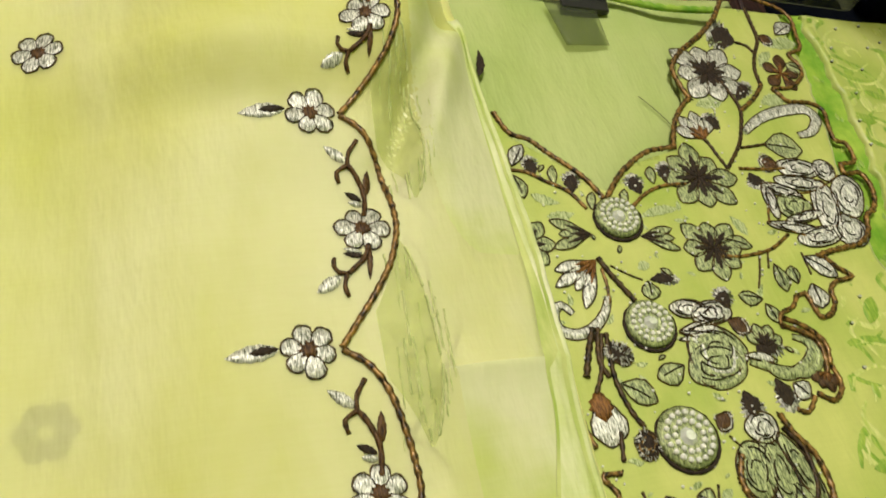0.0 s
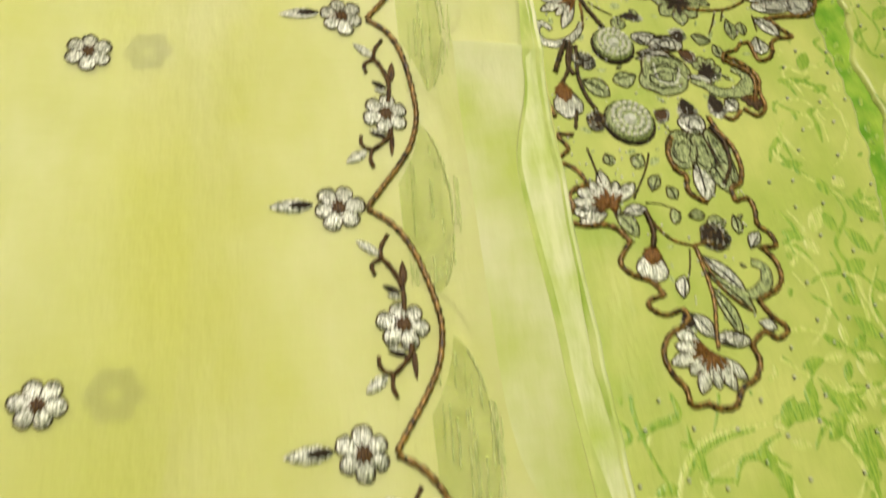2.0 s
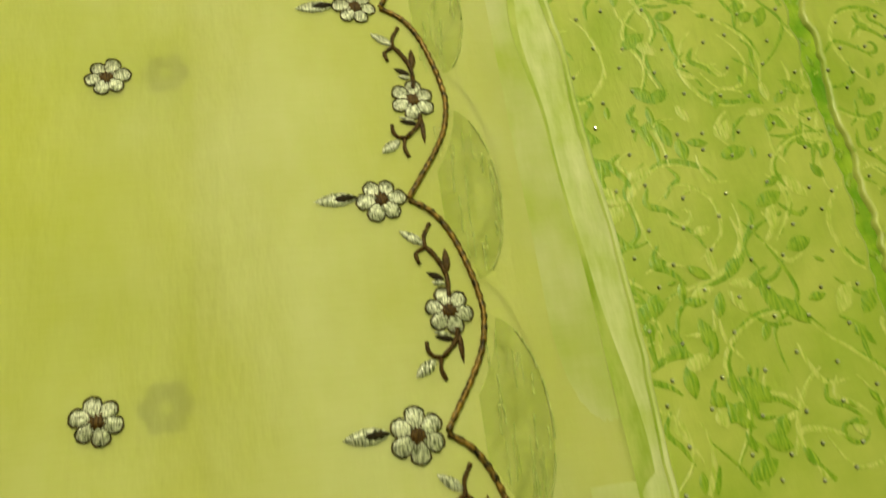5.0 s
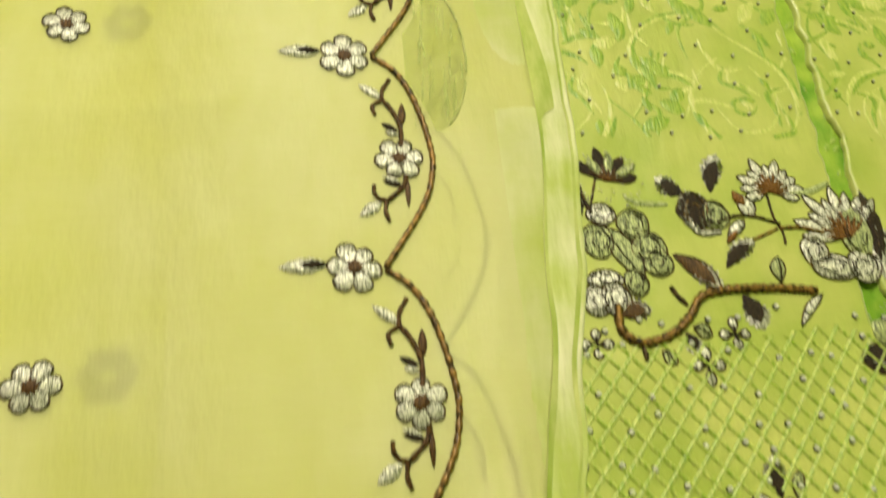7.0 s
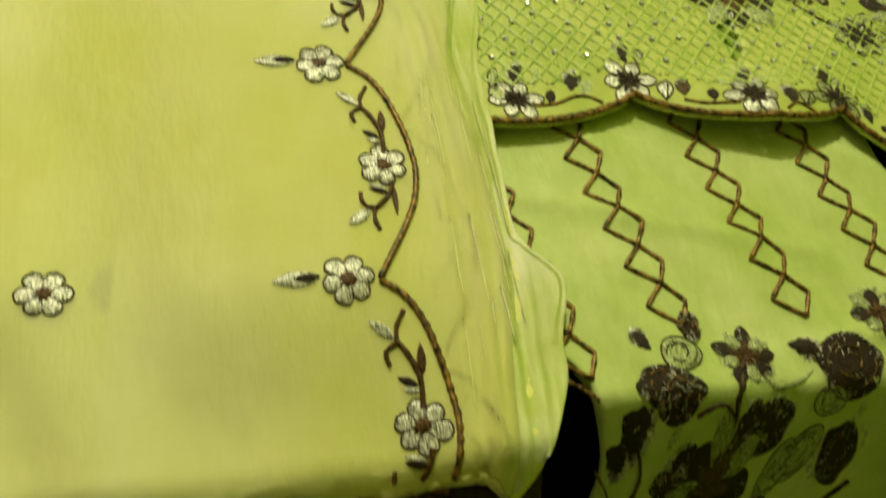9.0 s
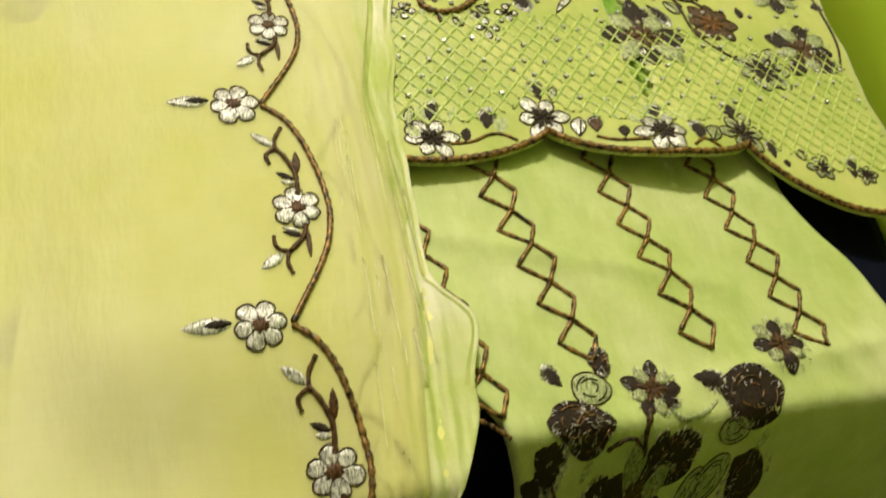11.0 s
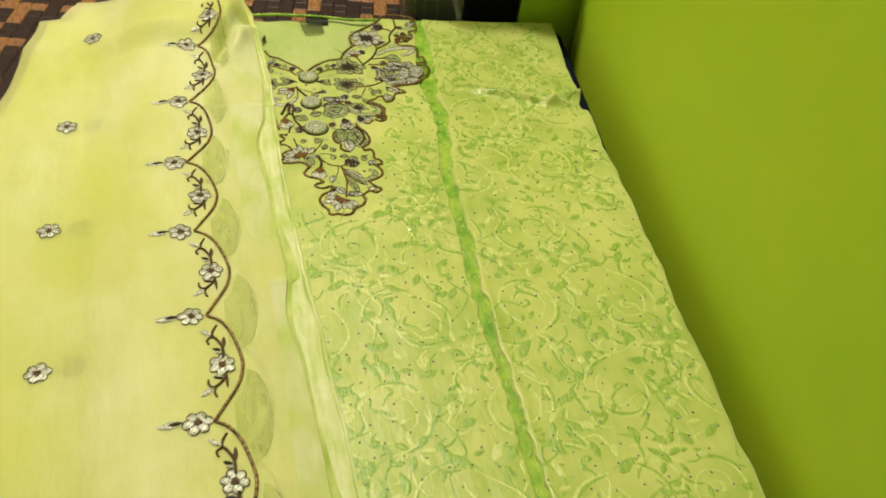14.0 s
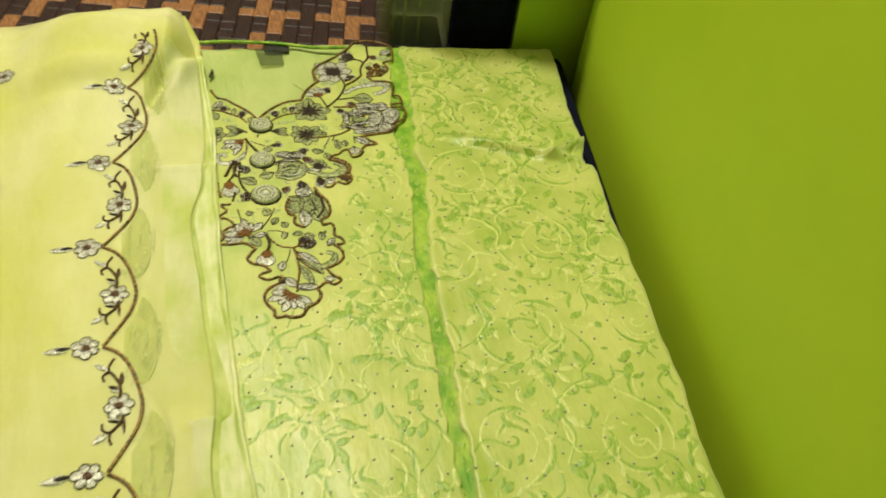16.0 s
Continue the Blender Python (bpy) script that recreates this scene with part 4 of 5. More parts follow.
def embroidery_hem(e):
    e.fan('d', (130.4, -827.9), 19.3, -2, 158, 7)
    e.fan('c', (129.3, -827.9), 9.2, 7, 147, 4)
    e.leaf('d', (113.0, -848.4), (111.5, -831.4), 8.0)
    e.stem(1.5, (113.9, -830.4), (116.0, -840.8), (118.3, -846.5))
    e.stem(0.9, (123.9, -826.3), (118.1, -843.8))
    e.patch('s', (123.0, -847.3), 7.8, 6.3, 2)
    e.patch('g', (138.8, -853.9), 8.5, 9.0, 2)
    e.patch('g', (144.5, -866.9), 9.2, 8.9, -18)
    e.patch('g', (147.3, -875.4), 7.7, 7.8, 1)
    e.patch('g', (118.2, -863.1), 8.4, 9.7, 1)
    e.leaf('g', (118.2, -851.8), (138.4, -884.7), 13.2)
    e.patch('s', (118.1, -884.1), 9.5, 5.0, 1)
    e.patch('s', (112.0, -895.5), 7.3, 8.1, 1)
    e.patch('s', (121.5, -894.6), 7.4, 9.0, 0)
    e.patch('g', (133.5, -886.4), 6.2, 7.6, 1)
    e.scroll('p', 3.3, (137.4, -836.9), (145.4, -841.2), (160.1, -841.6))
    e.leaf('d', (171.0, -836.7), (157.5, -825.9), 10.2)
    e.leaf('d', (185.5, -835.2), (194.5, -811.8), 10.4)
    e.patch('d', (173.7, -845.8), 8.9, 11.3, 2)
    e.patch('g', (184.1, -848.2), 8.3, 8.5, 2)
    e.scroll('s', 3.3, (169.5, -850.4), (173.5, -858.4), (185.6, -858.1))
    e.stem(1.3, (184.2, -852.8), (196.6, -848.8), (207.7, -849.4), (220.0, -853.7))
    e.leaf('c', (198.0, -833.9), (206.1, -849.4), 10.0)
    e.leaf('c', (187.2, -865.2), (200.3, -851.4), 6.1)
    e.fan('s', (221.0, -833.0), 18.5, -30, 210, 11)
    e.fan('c', (220.7, -835.0), 11.5, -8, 172, 7)
    e.stem(0.9, (217.6, -836.0), (217.6, -849.1), (220.4, -859.1), (219.8, -865.4))
    e.cord(1.1, (219.2, -856.0), (232.3, -855.7), (243.6, -858.6))
    e.leaf('d', (183.1, -879.1), (201.9, -863.1), 8.5)
    e.cord(0.9, (201.9, -863.1), (217.5, -856.5))
    e.leaf('b', (156.1, -871.0), (177.7, -890.2), 10.5)
    e.scroll('p', 3.6, (230.9, -834.6), (244.0, -833.2), (256.3, -827.9))
    e.fan('s', (259.1, -861.9), 29.5, 40, 185, 9)
    e.fan('c', (259.1, -861.9), 17.5, 50, 175, 7)
    e.patch('g', (263.7, -857.2), 10.4, 17.9, 1)
    e.patch('s', (235.1, -869.6), 7.7, 8.5, 1)
    e.patch('s', (244.1, -878.3), 13.9, 7.5, -7)
    e.patch('s', (261.1, -878.1), 9.4, 9.4, 1)
    e.leaf('d', (273.3, -832.2), (271.0, -882.4), 12.5)
    e.leaf('g', (211.3, -886.5), (213.0, -872.6), 8.2)
    e.cord(2.2, (121.6, -898.6), (120.7, -909.6), (127.3, -916.6), (137.2, -916.6), (148.6, -911.6), (157.5, -903.7), (165.3, -894.4), (176.8, -891.0), (191.3, -890.0), (209.5, -889.9), (229.2, -891.5))
    e.leaf('b', (120.4, -902.6), (137.7, -900.1), 9.6)
    e.stem(1.6, (150.8, -888.7), (153.5, -894.4), (157.2, -898.5))
    e.stem(1.6, (130.5, -915.8), (130.7, -925.7))
    e.leaf('d', (153.5, -912.0), (156.6, -922.9), 8.0)
    e.leaf('d', (188.4, -892.6), (194.8, -910.5), 12.3)
    e.fan('s', (108.0, -917.2), 8.4, -1, 359, 4)
    e.fan('s', (160.6, -929.0), 9.1, -1, 359, 4)
    e.fan('s', (178.8, -913.7), 8.7, 0, 360, 4)
    e.leaf('s', (215.5, -910.6), (232.7, -893.1), 4.8)
    e.leaf('g', (139.4, -921.2), (145.2, -928.1), 7.3)
    e.leaf('g', (157.6, -909.7), (166.5, -914.4), 7.8)
    e.scroll('g', 6.9, (323.9, -824.5), (339.7, -821.8), (346.3, -835.8), (343.9, -855.4), (331.9, -875.4))
    e.patch('s', (326.0, -829.4), 7.0, 7.7, 2)
    e.leaf('g', (321.6, -841.5), (337.2, -866.0), 23.3)
    e.leaf('d', (340.3, -831.9), (354.7, -814.0), 8.8)
    e.stem(1.6, (341.6, -860.2), (331.5, -881.3), (334.5, -889.0))
    e.stem(1.6, (287.2, -866.0), (296.4, -872.7), (308.6, -881.6), (317.2, -897.9))
    e.leaf('d', (297.4, -866.7), (311.3, -870.2), 12.9)
    e.leaf('s', (292.5, -865.0), (292.8, -856.6), 9.9)
    e.fan('d', (274.5, -928.3), 30.7, -1, 359, 8)
    e.leaf('s', (267.0, -939.7), (268.1, -949.0), 7.0)
    e.leaf('d', (273.1, -896.3), (288.8, -919.1), 9.0)
    e.leaf('d', (288.7, -896.3), (301.0, -917.5), 9.2)
    e.leaf('d', (288.8, -919.1), (297.9, -945.7), 11.5)
    e.leaf('g', (290.5, -877.3), (298.6, -890.5), 11.7)


def embroidery_side(e):
    e.leaf('d', (317.5, -842.9), (325.5, -833.3), 5.5)
    e.leaf('d', (342.9, -838.3), (351.6, -825.4), 6.4)
    e.patch('d', (325.3, -855.8), 8.7, 6.1, -7)
    e.stem(1.6, (342.6, -841.4), (337.8, -862.1), (329.1, -890.0))
    e.fan('d', (378.5, -837.2), 16.3, -55, 185, 7)
    e.fan('d', (404.4, -875.9), 23.6, -7, 353, 8)
    e.leaf('d', (393.9, -844.0), (410.0, -833.0), 4.8)
    e.leaf('d', (379.3, -884.7), (399.9, -869.3), 6.3)
    e.fan('b', (335.9, -912.9), 19.4, -7, 353, 8)
    e.fan('d', (402.4, -937.8), 26.9, -7, 353, 9)
    e.patch('d', (413.8, -948.8), 10.3, 11.2, -8)
    e.fan('g', (355.1, -958.2), 18.3, -8, 352, 7)
    e.stem(1.4, (284.8, -873.2), (303.3, -875.5), (317.5, -888.5), (329.1, -890.0))
    e.stem(1.4, (329.1, -890.0), (338.4, -902.3), (333.6, -918.0))
    e.stem(1.4, (315.2, -893.8), (320.1, -926.8), (342.3, -950.3))
    e.leaf('d', (294.0, -874.3), (310.7, -871.8), 10.0)
    e.leaf('g', (303.7, -892.4), (313.1, -904.5), 9.5)
    e.leaf('d', (364.4, -894.4), (363.5, -906.6), 6.7)
    e.stem(1.2, (438.7, -861.5), (440.0, -897.9), (436.5, -931.4), (425.8, -956.7))
    e.leaf('d', (433.2, -891.2), (444.7, -889.6), 8.2)


def embroidery_border(e):
    e.fan('s', (105.8, -1020.0), 15.2, 2, 362, 6)
    e.leaf('d', (108.6, -1009.7), (111.9, -991.1), 8.2)
    e.leaf('g', (94.1, -1013.1), (98.8, -996.1), 5.8)
    e.leaf('p', (118.9, -1010.3), (124.5, -996.0), 4.6)
    e.leaf('p', (105.2, -1007.2), (103.7, -995.0), 4.7)
    e.patch('g', (96.3, -1015.2), 5.0, 6.0, 2)
    e.fan('s', (177.7, -1004.9), 17.4, 2, 362, 6)
    e.leaf('d', (180.3, -991.0), (181.2, -973.0), 9.5)
    e.leaf('g', (188.1, -992.1), (192.8, -979.2), 5.8)
    e.fan('s', (249.9, -1020.9), 18.3, 1, 361, 6)
    e.leaf('d', (253.1, -1008.9), (257.0, -992.8), 10.4)
    e.leaf('p', (239.5, -1013.4), (235.3, -1001.1), 7.1)
    e.leaf('p', (263.7, -1010.4), (271.4, -998.5), 4.9)
    e.fan('g', (313.3, -1016.6), 17.7, 1, 361, 6)
    e.leaf('d', (313.3, -1004.3), (313.0, -988.7), 11.9)
    e.leaf('d', (140.3, -1013.1), (146.5, -996.9), 9.3)
    e.leaf('d', (126.1, -1023.7), (128.6, -1012.1), 6.2)
    e.leaf('p', (147.5, -1017.2), (153.8, -1003.9), 7.8)
    e.cord(1.0, (115.7, -1024.4), (129.4, -1022.8), (140.9, -1017.4), (149.6, -1017.2), (157.2, -1022.1))
    e.leaf('s', (196.7, -1020.3), (201.7, -1005.0), 9.5)
    e.leaf('b', (208.6, -1017.4), (212.2, -1004.6), 8.5)
    e.cord(1.0, (207.0, -1021.0), (218.4, -1025.1), (238.4, -1027.4))
    e.leaf('d', (224.6, -1024.1), (227.8, -1013.3), 7.0)
    e.leaf('d', (274.2, -1027.5), (281.7, -1009.9), 11.1)
    e.leaf('g', (283.6, -1027.4), (294.6, -1013.3), 10.8)
    e.cord(1.0, (267.6, -1032.1), (278.5, -1026.6), (291.1, -1035.3))
    e.leaf('d', (361.9, -972.4), (356.7, -951.4), 25.6)
    e.fan('g', (361.8, -959.2), 21.2, 3, 363, 6)


def embroidery_hemside(e):
    e.leaf('d', (330.2, -1036.6), (333.4, -1019.7), 7.7)
    e.leaf('d', (337.3, -1043.6), (337.8, -1037.1), 5.4)
    e.fan('g', (362.3, -1043.9), 10.3, -4, 356, 6)
    e.leaf('d', (363.9, -1038.8), (366.2, -1032.2), 4.9)
    e.leaf('d', (384.0, -1053.3), (390.7, -1035.1), 9.2)
    e.fan('g', (394.2, -1050.5), 8.6, -4, 356, 6)
    e.leaf('g', (352.3, -1038.0), (352.4, -1029.1), 7.4)


def embroidery_flowers_trouser(e):
    e.fan('d', (192.1, -1176.9), 15.2, -4, 356, 9)
    e.leaf('b', (192.2, -1182.4), (195.0, -1167.1), 8.5)
    e.stem(2.0, (186.8, -1186.6), (183.0, -1196.6), (187.0, -1204.4))
    e.leaf('d', (143.1, -1171.4), (136.1, -1159.4), 8.0)
    e.patch('p', (158.0, -1173.5), 10.6, 8.7, -4)
    e.patch('d', (167.7, -1159.3), 5.5, 8.4, -3)
    e.patch('d', (144.7, -1188.6), 13.1, 9.4, -4)
    e.patch('d', (152.9, -1192.9), 11.4, 10.1, -4)
    e.leaf('p', (150.0, -1188.4), (139.7, -1199.9), 6.5)
    e.leaf('p', (155.9, -1200.8), (154.9, -1210.0), 4.7)
    e.leaf('d', (217.3, -1172.2), (235.0, -1179.6), 10.9)
    e.patch('d', (248.6, -1184.6), 18.2, 15.3, -4)
    e.leaf('p', (248.7, -1170.3), (260.8, -1187.0), 6.3)
    e.scroll('p', 2.8, (198.9, -1187.4), (204.2, -1193.7), (216.0, -1191.9), (226.9, -1186.0))
    e.fan('d', (277.6, -1159.2), 16.5, -3, 357, 8)
    e.patch('p', (237.5, -1199.1), 9.3, 4.3, -5)
    e.fan('d', (189.6, -1220.1), 23.6, -6, 354, 9)
    e.patch('p', (183.4, -1220.8), 9.4, 2.3, -15)
    e.patch('d', (207.3, -1205.3), 12.4, 7.8, -5)
    e.patch('p', (235.6, -1213.5), 10.1, 7.4, 15)
    e.patch('p', (226.6, -1217.2), 7.0, 8.4, 25)
    e.patch('d', (228.9, -1229.4), 8.4, 4.7, -5)
    e.patch('d', (260.7, -1214.7), 14.4, 6.9, -25)
    e.stem(2.6, (256.6, -1249.3), (266.2, -1233.7), (281.1, -1223.3))
    e.leaf('d', (252.2, -1228.9), (267.1, -1239.6), 7.2)
    e.leaf('d', (124.6, -1198.7), (142.6, -1209.4), 13.9)
    e.leaf('d', (121.8, -1207.2), (136.6, -1214.4), 8.1)
    e.stem(2.0, (139.1, -1208.4), (147.4, -1217.2), (145.7, -1231.4))
    e.cord(1.2, (93.5, -1182.1), (102.1, -1186.4), (111.3, -1193.5))
    e.cord(1.2, (119.6, -1212.6), (130.7, -1218.1), (140.6, -1225.6))
    e.fan('d', (124.5, -1233.8), 8.3, -6, 354, 6)
    e.stem(1.8, (163.4, -1201.1), (174.8, -1198.3), (185.2, -1202.2))
    e.leaf('d', (174.8, -1210.2), (158.3, -1212.6), 8.6)
    e.patch('d', (164.2, -1218.3), 9.2, 3.9, -5)
    e.patch('d', (207.9, -1239.0), 19.4, 6.4, -6)
    e.fan('d', (271.4, -1244.8), 11.1, -6, 354, 6)
    e.leaf('p', (256.4, -1207.3), (261.4, -1200.3), 5.0)


neck_work = Embroidery(tunic, kam_z)


def neck_field(x, y):
    """Inside the embroidered field below the neckline."""
    return 0.105 < x < along([(0.05, 0.285), (-0.1, 0.285), (-0.15, 0.26), (-0.2, 0.225), (-0.3, 0.205), (-0.35, 0.19)], y) and y < neck_y(x) - 0.008 and y > -0.345 and (y > -0.25 or x > 0.12 + 0.4 * (-0.25 - y))


fill_rng = random.Random(11)
for i in range(150):
    x, y = fill_rng.uniform(0.105, 0.285), fill_rng.uniform(-0.345, 0.05)
    if neck_field(x, y):
        g, n = fill_rng.uniform(0, 6.28), fill_rng.uniform(3.5, 8)
        neck_work.leaf(fill_rng.choice("ppgp"), (x * 1000, y * 1000), (x * 1000 + n * math.cos(g), y * 1000 + n * math.sin(g)), n * 0.42)
bm = bmesh.new()
for i in range(420):
    x, y = fill_rng.uniform(0.105, 0.285), fill_rng.uniform(-0.345, 0.05)
    if neck_field(x, y):
        bmesh.ops.create_icosphere(bm, subdivisions=1, radius=fill_rng.uniform(0.0005, 0.0009), matrix=Matrix.Translation((x, y, kam_z(x, y) + 0.0008)))
tagged(part("bead_scatter", bm, M_BEAD, tunic, "tiny silver beads sewn between the motifs"), kind="stuff")
embroidery_neck(neck_work)
embroidery_tip(neck_work)
embroidery_hem(neck_work)
embroidery_side(neck_work)
embroidery_border(neck_work)
embroidery_hemside(neck_work)
embroidery_flowers_trouser(Embroidery(trousers, trou_z))

# hem cord of the tunic, scallop by scallop
for x0, x1 in ((0.05, 0.178), (0.178, 0.312), (0.312, 0.43)):
    bm = bmesh.new()
    tube(bm, [Vector((x, hem_y(min(x, x1 - 1e-4)) + 0.0015)) for x in (x0 + (x1 - x0) * i / 60 for i in range(61))], 0.0022, kam_z)
    part("hem_cord", bm, M_CORD, tunic, "thick brown and gold hem cord")

# ---- scarf border: flowers, cords and sprigs ----
JOINTS = [(0.020, 0.066), (0.0038, -0.034), (-0.011, -0.1515), (-0.0185, -0.271), (-0.0145, -0.392), (-0.008, -0.515), (-0.0065, -0.6385), (-0.003, -0.758), (-0.0025, -0.880), (-0.0008, -1.0035), (0.002, -1.134), (0.004, -1.262)]


def six_petals(surf, c, r, parent, turn, label=""):
    """One lobed silver flower: notched between the petals, a jagged dark outline round it, ragged brown heart."""
    rnd = random.Random(int(abs(c.y) * 9000 + abs(c.x) * 500))
    size = [rnd.uniform(0.90, 1.08) for _ in range(6)]

    def lobed(k, jag):
        out = []
        for i in range(48):
            a = 2 * math.pi * i / 48
            p = 3 * a / math.pi
            lobe = abs(math.sin(math.pi * (p % 1.0))) ** 0.55
            rr = r * k * (0.70 + 0.34 * lobe) * size[int(p) % 6] * (1 + rnd.uniform(-jag, jag))
            out.append(c + Vector((math.cos(a + turn), math.sin(a + turn))) * rr)
        return out

    bm = bmesh.new()
    pad(bm, lobed(0.97, 0.03), 0.0011, surf)
    ob = part("flower", bm, M_SILVER, parent, label)
    bm = bmesh.new()
    tube(bm, lobed(1.0, 0.025), 0.00045, lambda x, y: surf(x, y) + 0.0003, True)
    part("outline", bm, M_LINE, ob, "dark couched outline")
    bm = bmesh.new()
    for i in range(6):
        g = turn + i * math.pi / 3
        d = Vector((math.cos(g), math.sin(g)))
        tube(bm, [c + d * (r * k) for k in (0.3, 0.45, 0.6, 0.72)], 0.00030, lambda x, y: surf(x, y) + 0.0010, taper=0.5)
    part("petal_gap", bm, M_LINE, ob, "dark gaps between the petals")
    bm = bmesh.new()
    pad(bm, [c + Vector((math.cos(a), math.sin(a))) * (r * (0.42 if i % 2 else 0.29) * rnd.uniform(0.85, 1.15)) for i, a in enumerate(2 * math.pi * q / 18 for q in range(18))], 0.0019, surf)
    part("centre", bm, M_BROWN, ob, "dark brown knotted centre")
    return ob


def scarf_border(surf, shift, parent, plain_mat=None):
    """Flowers at the joints, a scalloped cord and two sprigs a scallop."""
    for k in range(len(JOINTS) - 1):
        f0, f1 = Vector(JOINTS[k]) + shift, Vector(JOINTS[k + 1]) + shift

        def at(x, y):
            s = y / 125
            return f0.x + (f1.x - f0.x) * s + x / 1000, f0.y + (f1.y - f0.y) * s

        bow = (0.94, 0.93, 0.95, 1.0, 1.0, 1.0, 0.97, 0.95, 0.94, 0.92, 0.9)[k]

        def line(r, mat, name, *pts):
            q = [p for p in curve_points([at((p[0] - 14) * bow + 14 if name == 'scallop_cord' else p[0] + 3.0, p[1]) for p in pts], step=0.0018) if -1.222 < p.y < 0.042]
            if len(q) > 2:
                bm = bmesh.new()
                tube(bm, q, r, surf)
                part(name, bm, plain_mat or mat, parent)

        def spray(kind, a, b, w):
            push = 3.0 if a[1] > 5 else 0.0
            p, q = Vector(at(a[0] + push, a[1])), Vector(at(b[0] + push, b[1]))
            if min(p.y, q.y) < -1.222 or max(p.y, q.y) > 0.05 or (plain_mat and max(p.x, q.x) > along(DUP_FOLD, p.y) - 0.004):
                return
            bm = bmesh.new()
            pad(bm, blade(p, q, w, jag=0.08, blunt=0.45), 0.0010, surf)
            part("leaf", bm, plain_mat or FILL[kind], parent)

        line(0.00155, M_CORD, "scallop_cord", (14, 1.0), (25, 9.0), (33, 22), (38.5, 40), (41.5, 56), (42, 68), (38.5, 84), (31.5, 98), (22.5, 112), (14, 125))
        line(0.0013, M_BROWN, "stem", (22.5, 57.4), (23.0, 44.8), (18.7, 33.8), (14.9, 29.0))
        line(0.0011, M_BROWN, "stem", (14.9, 29.0), (15.3, 22.6), (19.3, 15.5))
        line(0.0011, M_BROWN, "stem", (14.9, 29.0), (9.7, 32.6), (10.9, 38.3))
        line(0.0013, M_BROWN, "stem", (23.9, 74.1), (22.0, 80.9), (14.7, 88.5))
        line(0.0011, M_BROWN, "stem", (13.9, 88.5), (10.3, 87.8), (8.0, 84.1), (8.2, 80.1))
        line(0.0011, M_BROWN, "stem", (13.9, 88.5), (12.9, 95.0), (14.6, 100.3))
        spray("s", (14.8, 27.4), (3.2, 18.6), 0.0052)
        spray("d", (21.9, 47.8), (13.4, 43.3), 0.0036)
        spray("s", (22, 50.2), (15, 48.5), 0.0032)
        spray("b", (24.1, 43.9), (24.8, 29.9), 0.0040)
        spray("s", (11.2, 89.6), (0.5, 97.4), 0.0062)
        spray("d", (22.0, 80.2), (12.1, 77.6), 0.0030)
        spray("s", (21, 78.2), (12.1, 75), 0.0026)
        spray("b", (24.4, 75.0), (24.1, 92.9), 0.0028)
        mid = Vector(at(24.3, 64.5))
        for c, r in ((f0, 0.0120), (mid, 0.0117)):
            if -1.21 < c.y < 0.045:
                if plain_mat:
                    bm = bmesh.new()
                    for i in range(6):
                        g = i * math.pi / 3 + c.y * 40
                        pad(bm, disc(c + Vector((math.cos(g), math.sin(g))) * (r * 0.62), r * 0.38), 0.0006, surf)
                    part("flower", bm, plain_mat, parent)
                else:
                    six_petals(surf, c, r, parent, c.y * 40)
        if -1.2 < f0.y < 0.045 and not plain_mat:
            spray("s", (-12.0, -2.0), (-34.0, -0.5), 0.0080)
            bm = bmesh.new()
            pad(bm, blade(at(-12, -2.2), at(-25, -1.0), 0.0042, jag=0.2), 0.0019, surf)
            part("leaf", bm, M_DARK, parent, "dark bud heart")


M_PUCKER = thread("pulled_yellow_thread", (0.34, 0.40, 0.12), (0.60, 0.62, 0.27), 200, rough=0.7)
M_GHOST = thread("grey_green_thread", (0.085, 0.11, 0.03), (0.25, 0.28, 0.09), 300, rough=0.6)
scarf_border(dup_z, Vector((0, 0)), scarf)
rng = random.Random(12)


def cord_offset(v):
    """How far the scalloped cord stands out from a joint, v metres along."""
    return 0.014 + 0.0285 * math.sin(math.pi / 2 * min(1.0, abs(v) / 0.06)) ** 0.75


